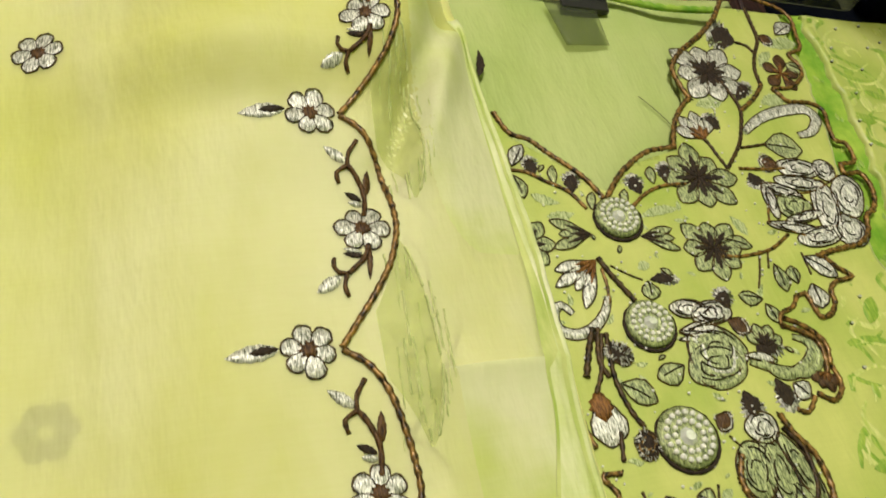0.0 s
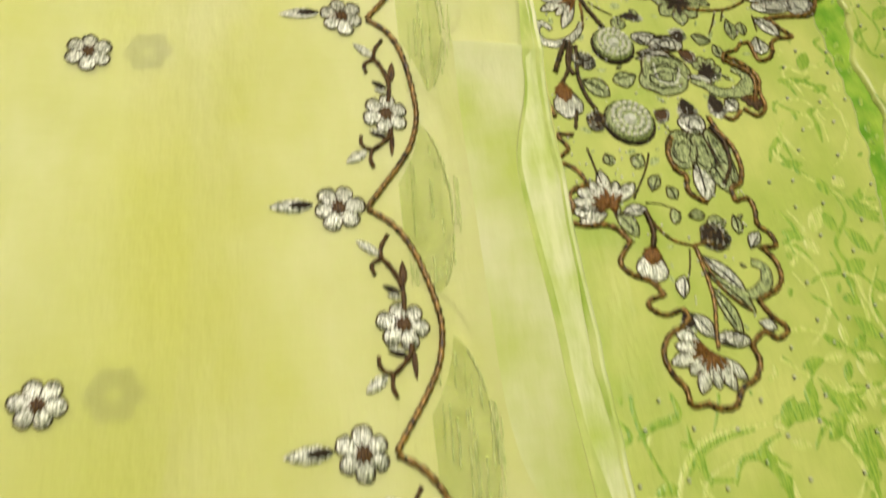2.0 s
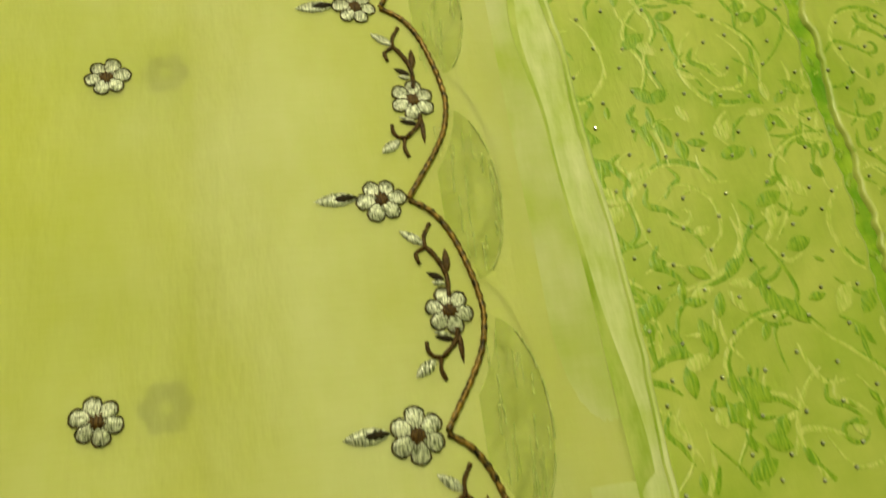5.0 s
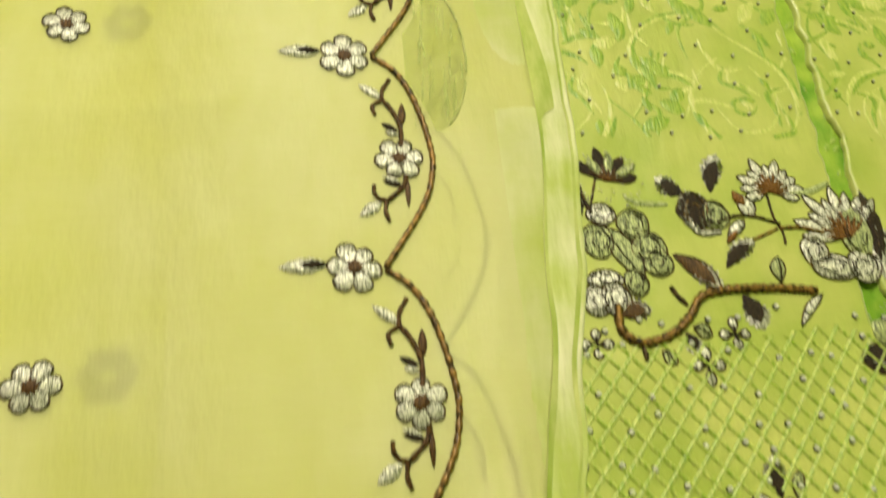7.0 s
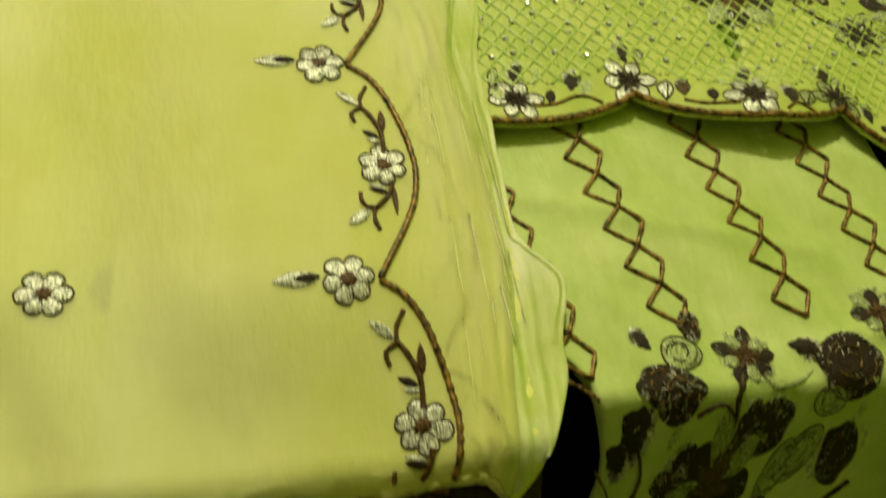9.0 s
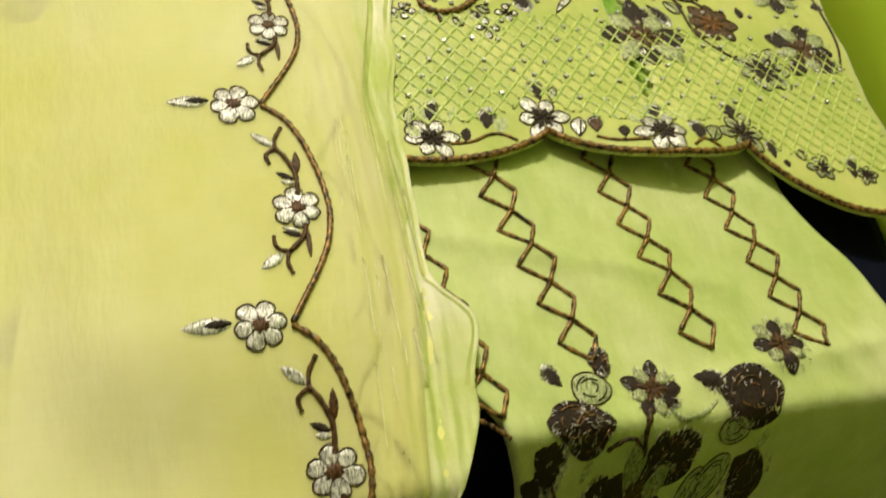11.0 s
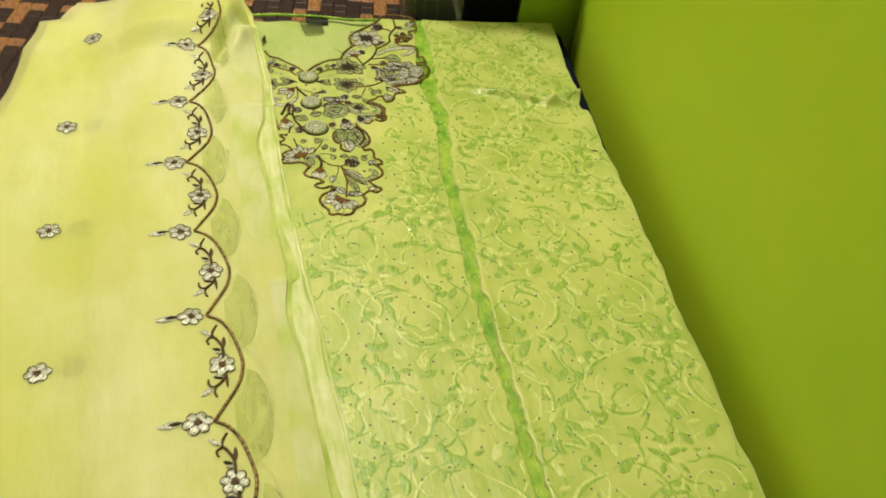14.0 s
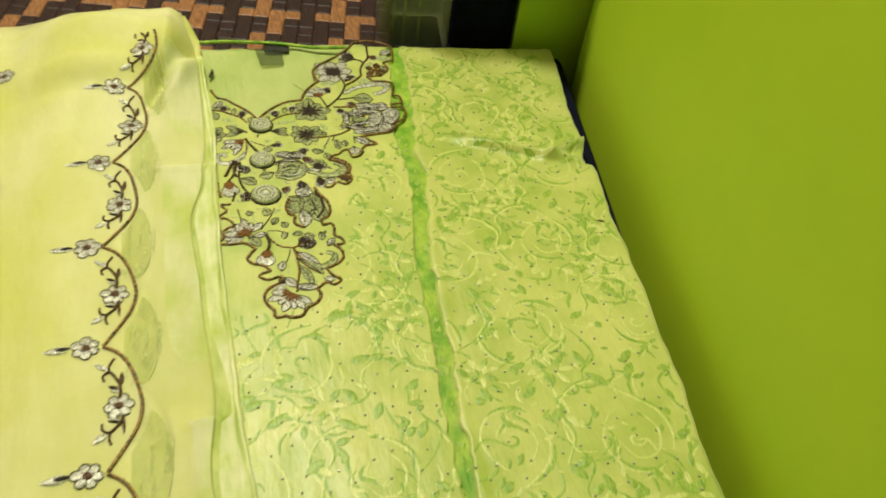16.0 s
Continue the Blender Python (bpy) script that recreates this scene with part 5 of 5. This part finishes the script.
for k, (jx, jy) in enumerate(JOINTS):
    peak = min(0.064, 0.052 + 0.0018 * k)

    def lens_edge(y, jx=jx, jy=jy, peak=peak):
        return min(jx + 0.044 + (peak - 0.044) * max(0.0, 1 - ((y - jy - 0.003) / 0.05) ** 2) ** 0.6, along(DUP_FOLD, y) - 0.005)

    top, low = min(0.03, jy + 0.052), max(-1.19, jy - 0.046)
    if top - low < 0.05 or k > 7:
        continue
    part("scallop_below", sheet(lambda y: min(lens_edge(y) - 0.001, jx + max(0.031, cord_offset(y - jy) + 0.003)), lens_edge, top, low, 10, 40, lambda x, y: dup_z(x, y) + 0.0003), M_LENS, scarf, "grey-green scallop of the layer below, seen through")
    bm = bmesh.new()
    rim = [Vector((lens_edge(y), y)) for y in (low + 0.004 + (top - low - 0.008) * i / 40 for i in range(41))]
    for a, b in ((0, 13), (15, 29), (30, 40)):
        tube(bm, rim[a:b], 0.0006, dup_z)
    part("scallop_line", bm, M_PUCKER, scarf, "faint stitched edge of the scallop below")
    bm = bmesh.new()
    for i in range(34):
        v = rng.uniform(-42, 42)
        far = 62 - 20 * (v / 45) ** 2
        u = rng.uniform(36 - 8 * (v / 45) ** 2, far) if i % 3 else far - rng.uniform(0, 2)
        long = rng.uniform(4, 13) * (1.2 - abs(v) / 60)
        line = [Vector((jx + (u + 0.05 * t * long + rng.uniform(-0.3, 0.3)) / 1000, jy + (v + t * long) / 1000)) for t in (-1, -0.5, 0, 0.5, 1)]
        if all(-1.19 < q.y < 0.04 and q.x < along(DUP_FOLD, q.y) - 0.004 for q in line):
            tube(bm, line, rng.uniform(0.0003, 0.0006), lambda x, y: dup_z(x, y) - 0.0003)
    if len(bm.faces):
        tagged(part("pucker_threads", bm, M_PUCKER, scarf, "puckered grey-green threads in the sheer layer"), kind="stuff")
    else:
        bm.free()
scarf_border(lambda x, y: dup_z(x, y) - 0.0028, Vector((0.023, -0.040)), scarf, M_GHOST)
for x, y in ((-0.119, 0.021), (-0.142, -0.170), (-0.147, -0.360), (-0.142, -0.551), (-0.142, -0.735), (-0.135, -0.927), (-0.124, -1.130)):
    six_petals(dup_z, Vector((x, y)), 0.0110, scarf, y * 31, "small silver flower with a dark centre")
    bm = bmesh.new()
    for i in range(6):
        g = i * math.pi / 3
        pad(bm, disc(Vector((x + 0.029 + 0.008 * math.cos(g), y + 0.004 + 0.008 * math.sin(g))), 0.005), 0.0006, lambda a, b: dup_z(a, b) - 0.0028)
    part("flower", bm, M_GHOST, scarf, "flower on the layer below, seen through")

# fine pleats in the margin towards the hem, and faint motifs of the layer below along the outer edge
bm = bmesh.new()
for i in range(30):
    y0, n = rng.uniform(-1.17, -1.00), rng.uniform(0.02, 0.06)
    u = rng.uniform(0.0, 1.0)
    line = [Vector((0.047 + u * (along(DUP_FOLD, y0) + 0.008 - 0.047) + 0.05 * (y0 - q) * (u - 0.3) + 0.0006 * wob(0, q, 60, u * 9), q)) for q in (y0 - n * k / 8 for k in range(9))]
    if all(q.y > -1.205 for q in line):
        tube(bm, line, rng.uniform(0.0003, 0.0005), lambda x, y: dup_z(x, y) - 0.0003, taper=0.6)
tagged(part("pleating", bm, M_DUP_INNER, scarf, "fine pleats in the sheer margin"), kind="stuff")
for y in (-0.21, -0.33, -0.41, -0.50, -0.58, -0.70):
    sprig = Vector((dup_left(y) + 0.016, y))
    bm = bmesh.new()
    for k in range(5):
        g = 1.2 + k * 0.9
        pad(bm, blade(sprig, sprig + Vector((math.cos(g), math.sin(g))) * 0.009, 0.004), 0.0005, dup_z)
    part("sprig", bm, M_PUCKER, scarf, "faint green sprig near the outer edge")

# ---- woven pattern of the tunic ----
NECK_SIDE = [(-0.09, 0.335), (-0.12, 0.305), (-0.15, 0.270), (-0.20, 0.252), (-0.25, 0.228), (-0.30, 0.227), (-0.34, 0.210), (-0.37, 0.190)]


def inside(x, y):
    if not (max(along(DUP_RIGHT, y) - 0.03, 0.0) < x < along(KAM_RIGHT, y) - 0.004 and hem_y(x) + 0.012 < y < min(kam_top(x), neck_y(x)) - 0.003):
        return False
    if along(STRIP_L, y) - 0.002 < x < along(STRIP_R, y) + 0.002:
        return False
    if y > -0.37 and x < along(NECK_SIDE, y):
        return False
    return y > -0.80


def band(bm, pts, w, surf, h=0.0004):
    """A flat woven band along a line, thinner at its ends; skips what lies off the panel."""
    n = len(pts)
    prev = None
    for i, q in enumerate(pts):
        if not inside(q.x, q.y):
            prev = None
            continue
        d = pts[min(i + 1, n - 1)] - pts[max(i - 1, 0)]
        d = d.normalized() if d.length else Vector((1, 0))
        k = w / 2 * (0.25 + 0.75 * math.sin(math.pi * (i + 0.5) / n))
        s = Vector((-d.y, d.x)) * k
        row = [bm.verts.new((p.x, p.y, surf(p.x, p.y) + z)) for p, z in ((q + s, 0.0001), (q, h), (q - s, 0.0001))]
        if prev:
            for a in (0, 1):
                bm.faces.new((prev[a], prev[a + 1], row[a + 1], row[a])).smooth = True
        prev = row


def leaf_flat(bm, a, b, w, surf):
    s = blade(a, b, w * 0.86, n=7)
    if all(inside(q.x, q.y) for q in s):
        pad(bm, s, 0.0005, surf)


def spiral(c, r, turns, start, hand=1, n=40):
    return [c + Vector((math.cos(start + hand * turns * 2 * math.pi * i / n), math.sin(start + hand * turns * 2 * math.pi * i / n))) * (r * (1 - 0.82 * i / n)) for i in range(n + 1)]


rng = random.Random(5)


def paisley(c, size, turn, hand):
    """A paisley with a coiled heart, a stalk, flower and leaves, woven in yellow and green."""
    def w(x, y):
        x *= hand
        return c + Vector((x * math.cos(turn) - y * math.sin(turn), x * math.sin(turn) + y * math.cos(turn))) * size

    light, dark = bmesh.new(), bmesh.new()
    drop_line = [w(0.05, 0.5), w(-0.28, 0.25), w(-0.34, -0.08), w(-0.12, -0.36), w(0.18, -0.34), w(0.33, -0.08), w(0.24, 0.18), w(0.12, 0.3)]
    rim = curve_points(drop_line, step=0.002)
    n = len(rim)
    band(light, rim[:int(0.42 * n)], 0.0036, kam_z)
    band(light, rim[int(0.55 * n):], 0.0032, kam_z)
    band(dark, [q + Vector((0.0024, -0.0014)) for q in rim[int(0.08 * n):int(0.30 * n)]], 0.0044, kam_z, 0.0003)
    band(dark, [q + Vector((0.0016, 0.0018)) for q in rim[int(0.48 * n):int(0.72 * n)]], 0.0042, kam_z, 0.0003)
    inner = [w(-0.08, 0.26), w(-0.22, 0.05), w(-0.16, -0.18), w(0.05, -0.24), w(0.18, -0.08)]
    band(light, curve_points(inner, step=0.002), 0.0026, kam_z)
    band(dark if rng.random() < 0.5 else light, spiral(w(0.02, -0.04), 0.10 * size, 0.8, turn, hand), 0.0030, kam_z)
    # short bent stems in pairs, with leaves along them
    for q in range(7):
        g, k = rng.uniform(0, 6.28), rng.uniform(0.2, 0.85)
        p0 = w(k * math.cos(g), k * math.sin(g))
        lean = radians(rng.uniform(-125, -55))
        d = Vector((math.cos(lean), math.sin(lean))) * size * rng.uniform(0.14, 0.26)
        e = Vector((-d.y, d.x)) * rng.choice((-0.45, -0.3, 0.3, 0.45))
        bent = curve_points([p0, p0 + d * 0.5 + e, p0 + d, p0 + d * 1.5 - e * 0.6], step=0.002)
        band(dark, bent, rng.uniform(0.0030, 0.0046), kam_z)
        if q % 2:
            band(light, [z + Vector((0.0052, 0.001)) for z in bent], 0.0028, kam_z)
        if q % 3 == 0:
            leaf_flat(dark, p0 + d * 0.6, p0 + d * 0.6 + e * 1.5, 0.10 * size, kam_z)
    for x0, y0, x1, y1 in ((0.1, 0.55, 0.32, 0.72), (-0.08, 0.62, -0.2, 0.82), (-0.45, 0.3, -0.6, 0.5), (0.45, 0.1, 0.62, 0.24), (0.48, -0.2, 0.66, -0.3), (-0.45, -0.2, -0.62, -0.34), (0.1, -0.5, 0.2, -0.68), (-0.22, -0.5, -0.4, -0.62)):
        leaf_flat(dark if rng.random() < 0.75 else light, w(x0, y0), w(x1, y1), 0.12 * size, kam_z)
    for q in range(9):
        g, k = rng.uniform(0, 6.28), rng.uniform(0.35, 0.95)
        a = w(k * math.cos(g), k * math.sin(g))
        leaf_flat(dark if rng.random() < 0.7 else light, a, a + Vector((math.cos(g * 3), math.sin(g * 3))) * rng.uniform(0.1, 0.2) * size, rng.uniform(0.06, 0.12) * size, kam_z)
    vine = [w(0.05, 0.5), w(0.22, 0.62), w(0.5, 0.55), w(0.68, 0.3), w(0.6, 0.02), w(0.72, -0.25)]
    band(light, curve_points(vine, step=0.002), 0.0030, kam_z)
    band(dark, [q + Vector((0.0018, 0.0018)) for q in curve_points(vine, step=0.002)], 0.0032, kam_z, 0.0003)
    vine = [w(-0.34, -0.08), w(-0.55, 0.1), w(-0.7, 0.35), w(-0.55, 0.6), w(-0.62, 0.85)]
    band(dark, curve_points(vine, step=0.002), 0.0028, kam_z)
    f = w(0.62, 0.78)
    for i in range(7):
        g = turn + 2 * math.pi * i / 7
        d = Vector((math.cos(g), math.sin(g)))
        leaf_flat(dark if i % 2 else light, f + d * 0.05 * size, f + d * 0.22 * size, 0.08 * size, kam_z)
        bent = [f + d * 0.22 * size, f + d * 0.34 * size + Vector((-d.y, d.x)) * 0.05 * size, f + d * 0.42 * size + Vector((-d.y, d.x)) * 0.16 * size]
        band(light if i % 2 else dark, curve_points(bent, step=0.002), 0.0026, kam_z)
    for bm, m, nm in ((light, M_JAC_L, "yellow_paisley"), (dark, M_JAC_D, "green_paisley")):
        if len(bm.faces):
            tagged(part(nm, bm, m, tunic), kind="stuff")
        else:
            bm.free()


for i in range(8):
    for j in range(5):
        c = Vector((0.06 + 0.105 * j + (0.05 if i % 2 else 0), 0.03 - 0.115 * i))
        c += Vector((rng.uniform(-0.008, 0.008), rng.uniform(-0.008, 0.008)))
        paisley(c, 0.086 * rng.uniform(0.90, 1.10), radians(-12 + rng.uniform(-16, 16)) + (math.pi if (i + j) % 3 == 1 else 0), 1 if (i + j) % 2 else -1)

# small woven leaves and curls, denser on the side panel and towards the flower band
extra_dark, extra_light = bmesh.new(), bmesh.new()
for i in range(620):
    x, y = rng.uniform(0.11, 0.56), rng.uniform(-0.80, 0.05)
    side = x > along(STRIP_R, y)
    if not side and rng.random() < (0.75 if y > -0.55 else 0.3):
        continue
    g, n = rng.uniform(0, 6.28), rng.uniform(0.006, 0.014)
    a, d = Vector((x, y)), Vector((math.cos(g), math.sin(g)))
    if i % 3:
        leaf_flat(extra_dark if i % 5 else extra_light, a, a + d * n, n * 0.5, kam_z)
    else:
        e = Vector((-d.y, d.x)) * n
        band(extra_dark if i % 2 else extra_light, curve_points([a, a + d * n + e * 0.6, a + d * n * 2, a + d * n * 2.6 - e * 0.7], step=0.002), 0.0032, kam_z)
tagged(part("woven_leaves", extra_dark, M_JAC_D, tunic, "small green woven leaves and curls"), kind="stuff")
tagged(part("woven_leaves", extra_light, M_JAC_L, tunic, "small yellow woven leaves and curls"), kind="stuff")

# woven leaves on the green strip inside the fold
strip_leaves = bmesh.new()
for i in range(110):
    y = rng.uniform(-0.85, 0.04)
    x = along(STRIP_L, y) + rng.uniform(0.1, 0.95) * (along(STRIP_R, y) - along(STRIP_L, y))
    g, n = rng.uniform(0.6, 2.5), rng.uniform(0.004, 0.009)
    pad(strip_leaves, blade((x, y), (x + n * math.cos(g), y + n * math.sin(g)), n * 0.45), 0.0005, lambda u, v: kam_z(u, v) - 0.0028)
tagged(part("strip_leaves", strip_leaves, M_JAC_D, tunic, "dark green woven leaves on the green strip"), kind="stuff")

# trellis between the flower band and the hem, in two crossing directions
for sgn, mat in ((1, M_TRELLIS), (-1, M_TRELLIS)):
    bm = bmesh.new()
    for k in range(-60, 90):
        x0 = k * 0.0112
        prev = None
        for i in range(60):
            y = -0.900 - 0.0025 * i
            x = x0 + sgn * (y + 0.95) * 0.85
            low = hem_y(x) + 0.028 if 0.03 < x < 0.43 else 0
            top = -0.914 - 0.16 * max(0.0, x - 0.25) + 0.012 * wob(x, 0, 20, 4)
            ok = low < y < top and 0.06 < x < along(KAM_RIGHT, y) - 0.004
            row = None
            if ok:
                row = [bm.verts.new((x + dx, y, kam_z(x, y) + z)) for dx, z in ((-0.0014, 0.0001), (0, 0.0015), (0.0014, 0.0001))]
                if prev:
                    for a in (0, 1):
                        bm.faces.new((prev[a], prev[a + 1], row[a + 1], row[a])).smooth = True
            prev = row
    tagged(part("trellis_stitches", bm, mat, tunic, "crossing diagonal trellis stitches"), kind="stuff")

# stones: small set crystals, scattered over the cloth, denser on the trellis
bm = bmesh.new()
dark = bmesh.new()
for x, y, r in [(0.05 + 0.0235 * j + (0.0118 if i % 2 else 0), 0.06 - 0.0205 * i, 0.0010) for i in range(43) for j in range(21)] + [(0.07 + 0.019 * j + (0.0095 if i % 2 else 0), -0.905 - 0.0165 * i, 0.0017) for i in range(6) for j in range(19)]:
    x, y = x + rng.uniform(-0.006, 0.006), y + rng.uniform(-0.006, 0.006)
    if inside(x, y) or (y < -0.895 and 0.06 < x < along(KAM_RIGHT, y) - 0.006 and y > hem_y(x) + 0.03):
        bmesh.ops.create_cone(dark, cap_ends=True, segments=6, radius1=r * 1.12, radius2=r * 1.0, depth=0.0008, matrix=Matrix.Translation((x, y, kam_z(x, y) + 0.0006)))
        t = Matrix.Translation((x, y, kam_z(x, y) + 0.0014)) @ Euler((rng.uniform(-0.3, 0.3), rng.uniform(-0.3, 0.3), rng.uniform(0, 3))).to_matrix().to_4x4()
        bmesh.ops.create_cone(bm, cap_ends=True, segments=6, radius1=r, radius2=r * 0.5, depth=0.0012, matrix=t)
tagged(part("stone_scatter", bm, M_STONE, tunic, "tiny clear stones set on the cloth"), kind="stuff")
tagged(part("stone_setting", dark, M_STONE_DARK, tunic, "dark rims of the tiny stones"), kind="stuff")

# neck facing, ribbon and loose bits at the neck
bm = bmesh.new()
tube(bm, curve_points([(0.095, 0.093), (0.13, 0.094), (0.165, 0.090), (0.20, 0.084), (0.245, 0.072), (0.285, 0.070)]), 0.0028, lambda x, y: -0.003)
part("neck_facing", bm, M_STRIP, tunic, "green facing along the back neck")
bm = block(0.166, 0.098, -0.007, 0.198, 0.112, -0.003, turn=True, bevel=0.001)
part("ribbon", bm, M_TAPE, tunic, "black ribbon loop at the back neck")
M_TAG = cloth("smoky_film", (0.05, 0.06, 0.03), (0.07, 0.085, 0.045), rough=0.4, glaze=0.45)
part("label_tab", sheet(lambda y: 0.167 + 0.12 * (0.078 - y), lambda y: 0.201 - 0.02 * (0.078 - y), 0.078, 0.040, 6, 8, lambda x, y: -0.004, 0.0006), M_TAG, tunic, "smoky see-through label tab")
sew = Embroidery(tunic, kam_z)
# leaf shapes used for a small black piece by the fold and a dark tag
sew.leaf("d", (112, 34), (107, 12), 5)
sew.leaf("d", (497, -292), (507, -297), 3)
Embroidery(tunic, lambda x, y: -0.0065).cord(0.25, (207, 0), (216, -14), (222, -26), mat=M_DARK, name="loose_thread")

# ---- chain stitching on the trousers ----
for (ax, ay), steps in (((0.0735, -1.021), 7), ((0.1394, -1.0422), 5), ((0.214, -1.0401), 5), ((0.2844, -1.0458), 5)):
    a = Vector((ax, ay))
    step = Vector((0.0051, -0.0232)) if ax < 0.2 else Vector((0.0042, -0.0235))
    for k in range(-1, steps):
        c = a + step * k
        for s, w in ((1, Vector((0.0108, -0.0104))), (-1, Vector((-0.0112, -0.0128)))):
            bm = bmesh.new()
            mid = c + w
            pts = [c + (mid - c) * i / 5 for i in range(6)] + [mid + (c + step - mid) * i / 5 for i in range(1, 6)]
            tube(bm, pts, 0.0013, trou_z)
            part("chain_stitch", bm, M_CORD, trousers)

# ---- mat, cloths and the things behind ----
MAT_TURN = radians(-11.5)


def mat_place(u, v):
    return Vector((u * math.cos(MAT_TURN) - v * math.sin(MAT_TURN), u * math.sin(MAT_TURN) + v * math.cos(MAT_TURN)))


mat = thing("woven_mat", "basket-woven mat of dark brown and tan strips on the bed", "mat")
PITCH = 0.021
U0, V0, NU, NV = -0.60, -1.36, 44, 84


def reed(fixed, across, n, tone):
    bm = bmesh.new()
    prev = None
    for i in range(2 * n):
        k = i // 2
        s = k + (0.1 if i % 2 == 0 else 0.9)
        over = (k + 2 * fixed) % 5 < 3 if not across else (fixed + 2 * k) % 5 >= 3
        z = 0.0011 if over else -0.0011
        row = []
        for o, dz in ((-0.0103, -0.0006), (-0.0084, 0.0004), (0.0084, 0.0004), (0.0103, -0.0006)):
            if across:
                p = mat_place(U0 + s * PITCH, V0 + (fixed + 0.5) * PITCH + o)
            else:
                p = mat_place(U0 + (fixed + 0.5) * PITCH + o, V0 + s * PITCH)
            row.append(bm.verts.new((p.x, p.y, -0.0185 + z + dz - 0.005 * smooth_step(-1.08, -1.15, p.y) + drop(p.y + 0.012))))
        if prev:
            for a in range(3):
                bm.faces.new((prev[a], row[a], row[a + 1], prev[a + 1])) if across else bm.faces.new((prev[a], prev[a + 1], row[a + 1], row[a]))
        prev = row
    part("strip", bm, tone, mat)


for i in range(NU):
    reed(i, False, NV, M_REED_L if i % 5 < 2 else M_REED_D)
for j in range(NV):
    reed(j, True, NU, M_REED_L if j % 5 == 0 else M_REED_D)

orange = thing("orange_cloth", "bright orange cloth lying beside the scarf", "cloth")
part("fold", sheet(lambda y: -0.42, lambda y: dup_left(y) + 0.004 + 0.006 * wob(0, y, 25, 1), -0.375, -0.56, 12, 20, lambda x, y: -0.014 + 0.004 * wob(x, y, 18, 6), 0.004), M_ORANGE, orange)

box = thing("plastic_box", "greyish clear plastic box standing behind the tunic", "box")
part("body", block(0.318, 0.155, -0.026, 0.414, 0.25, 0.30, bevel=0.006), M_PLASTIC, box)
for x in (0.333, 0.348, 0.368):
    part("ridge", block(x, 0.151, -0.02, x + 0.004, 0.1545, 0.29, bevel=0.001), M_PLASTIC, box, "upright moulded ridge")
bag = thing("navy_bag", "dark navy fabric bag standing behind the tunic", "bag")
part("body", block(0.415, 0.148, -0.026, 0.502, 0.25, 0.33, bevel=0.012), M_NAVY, bag)
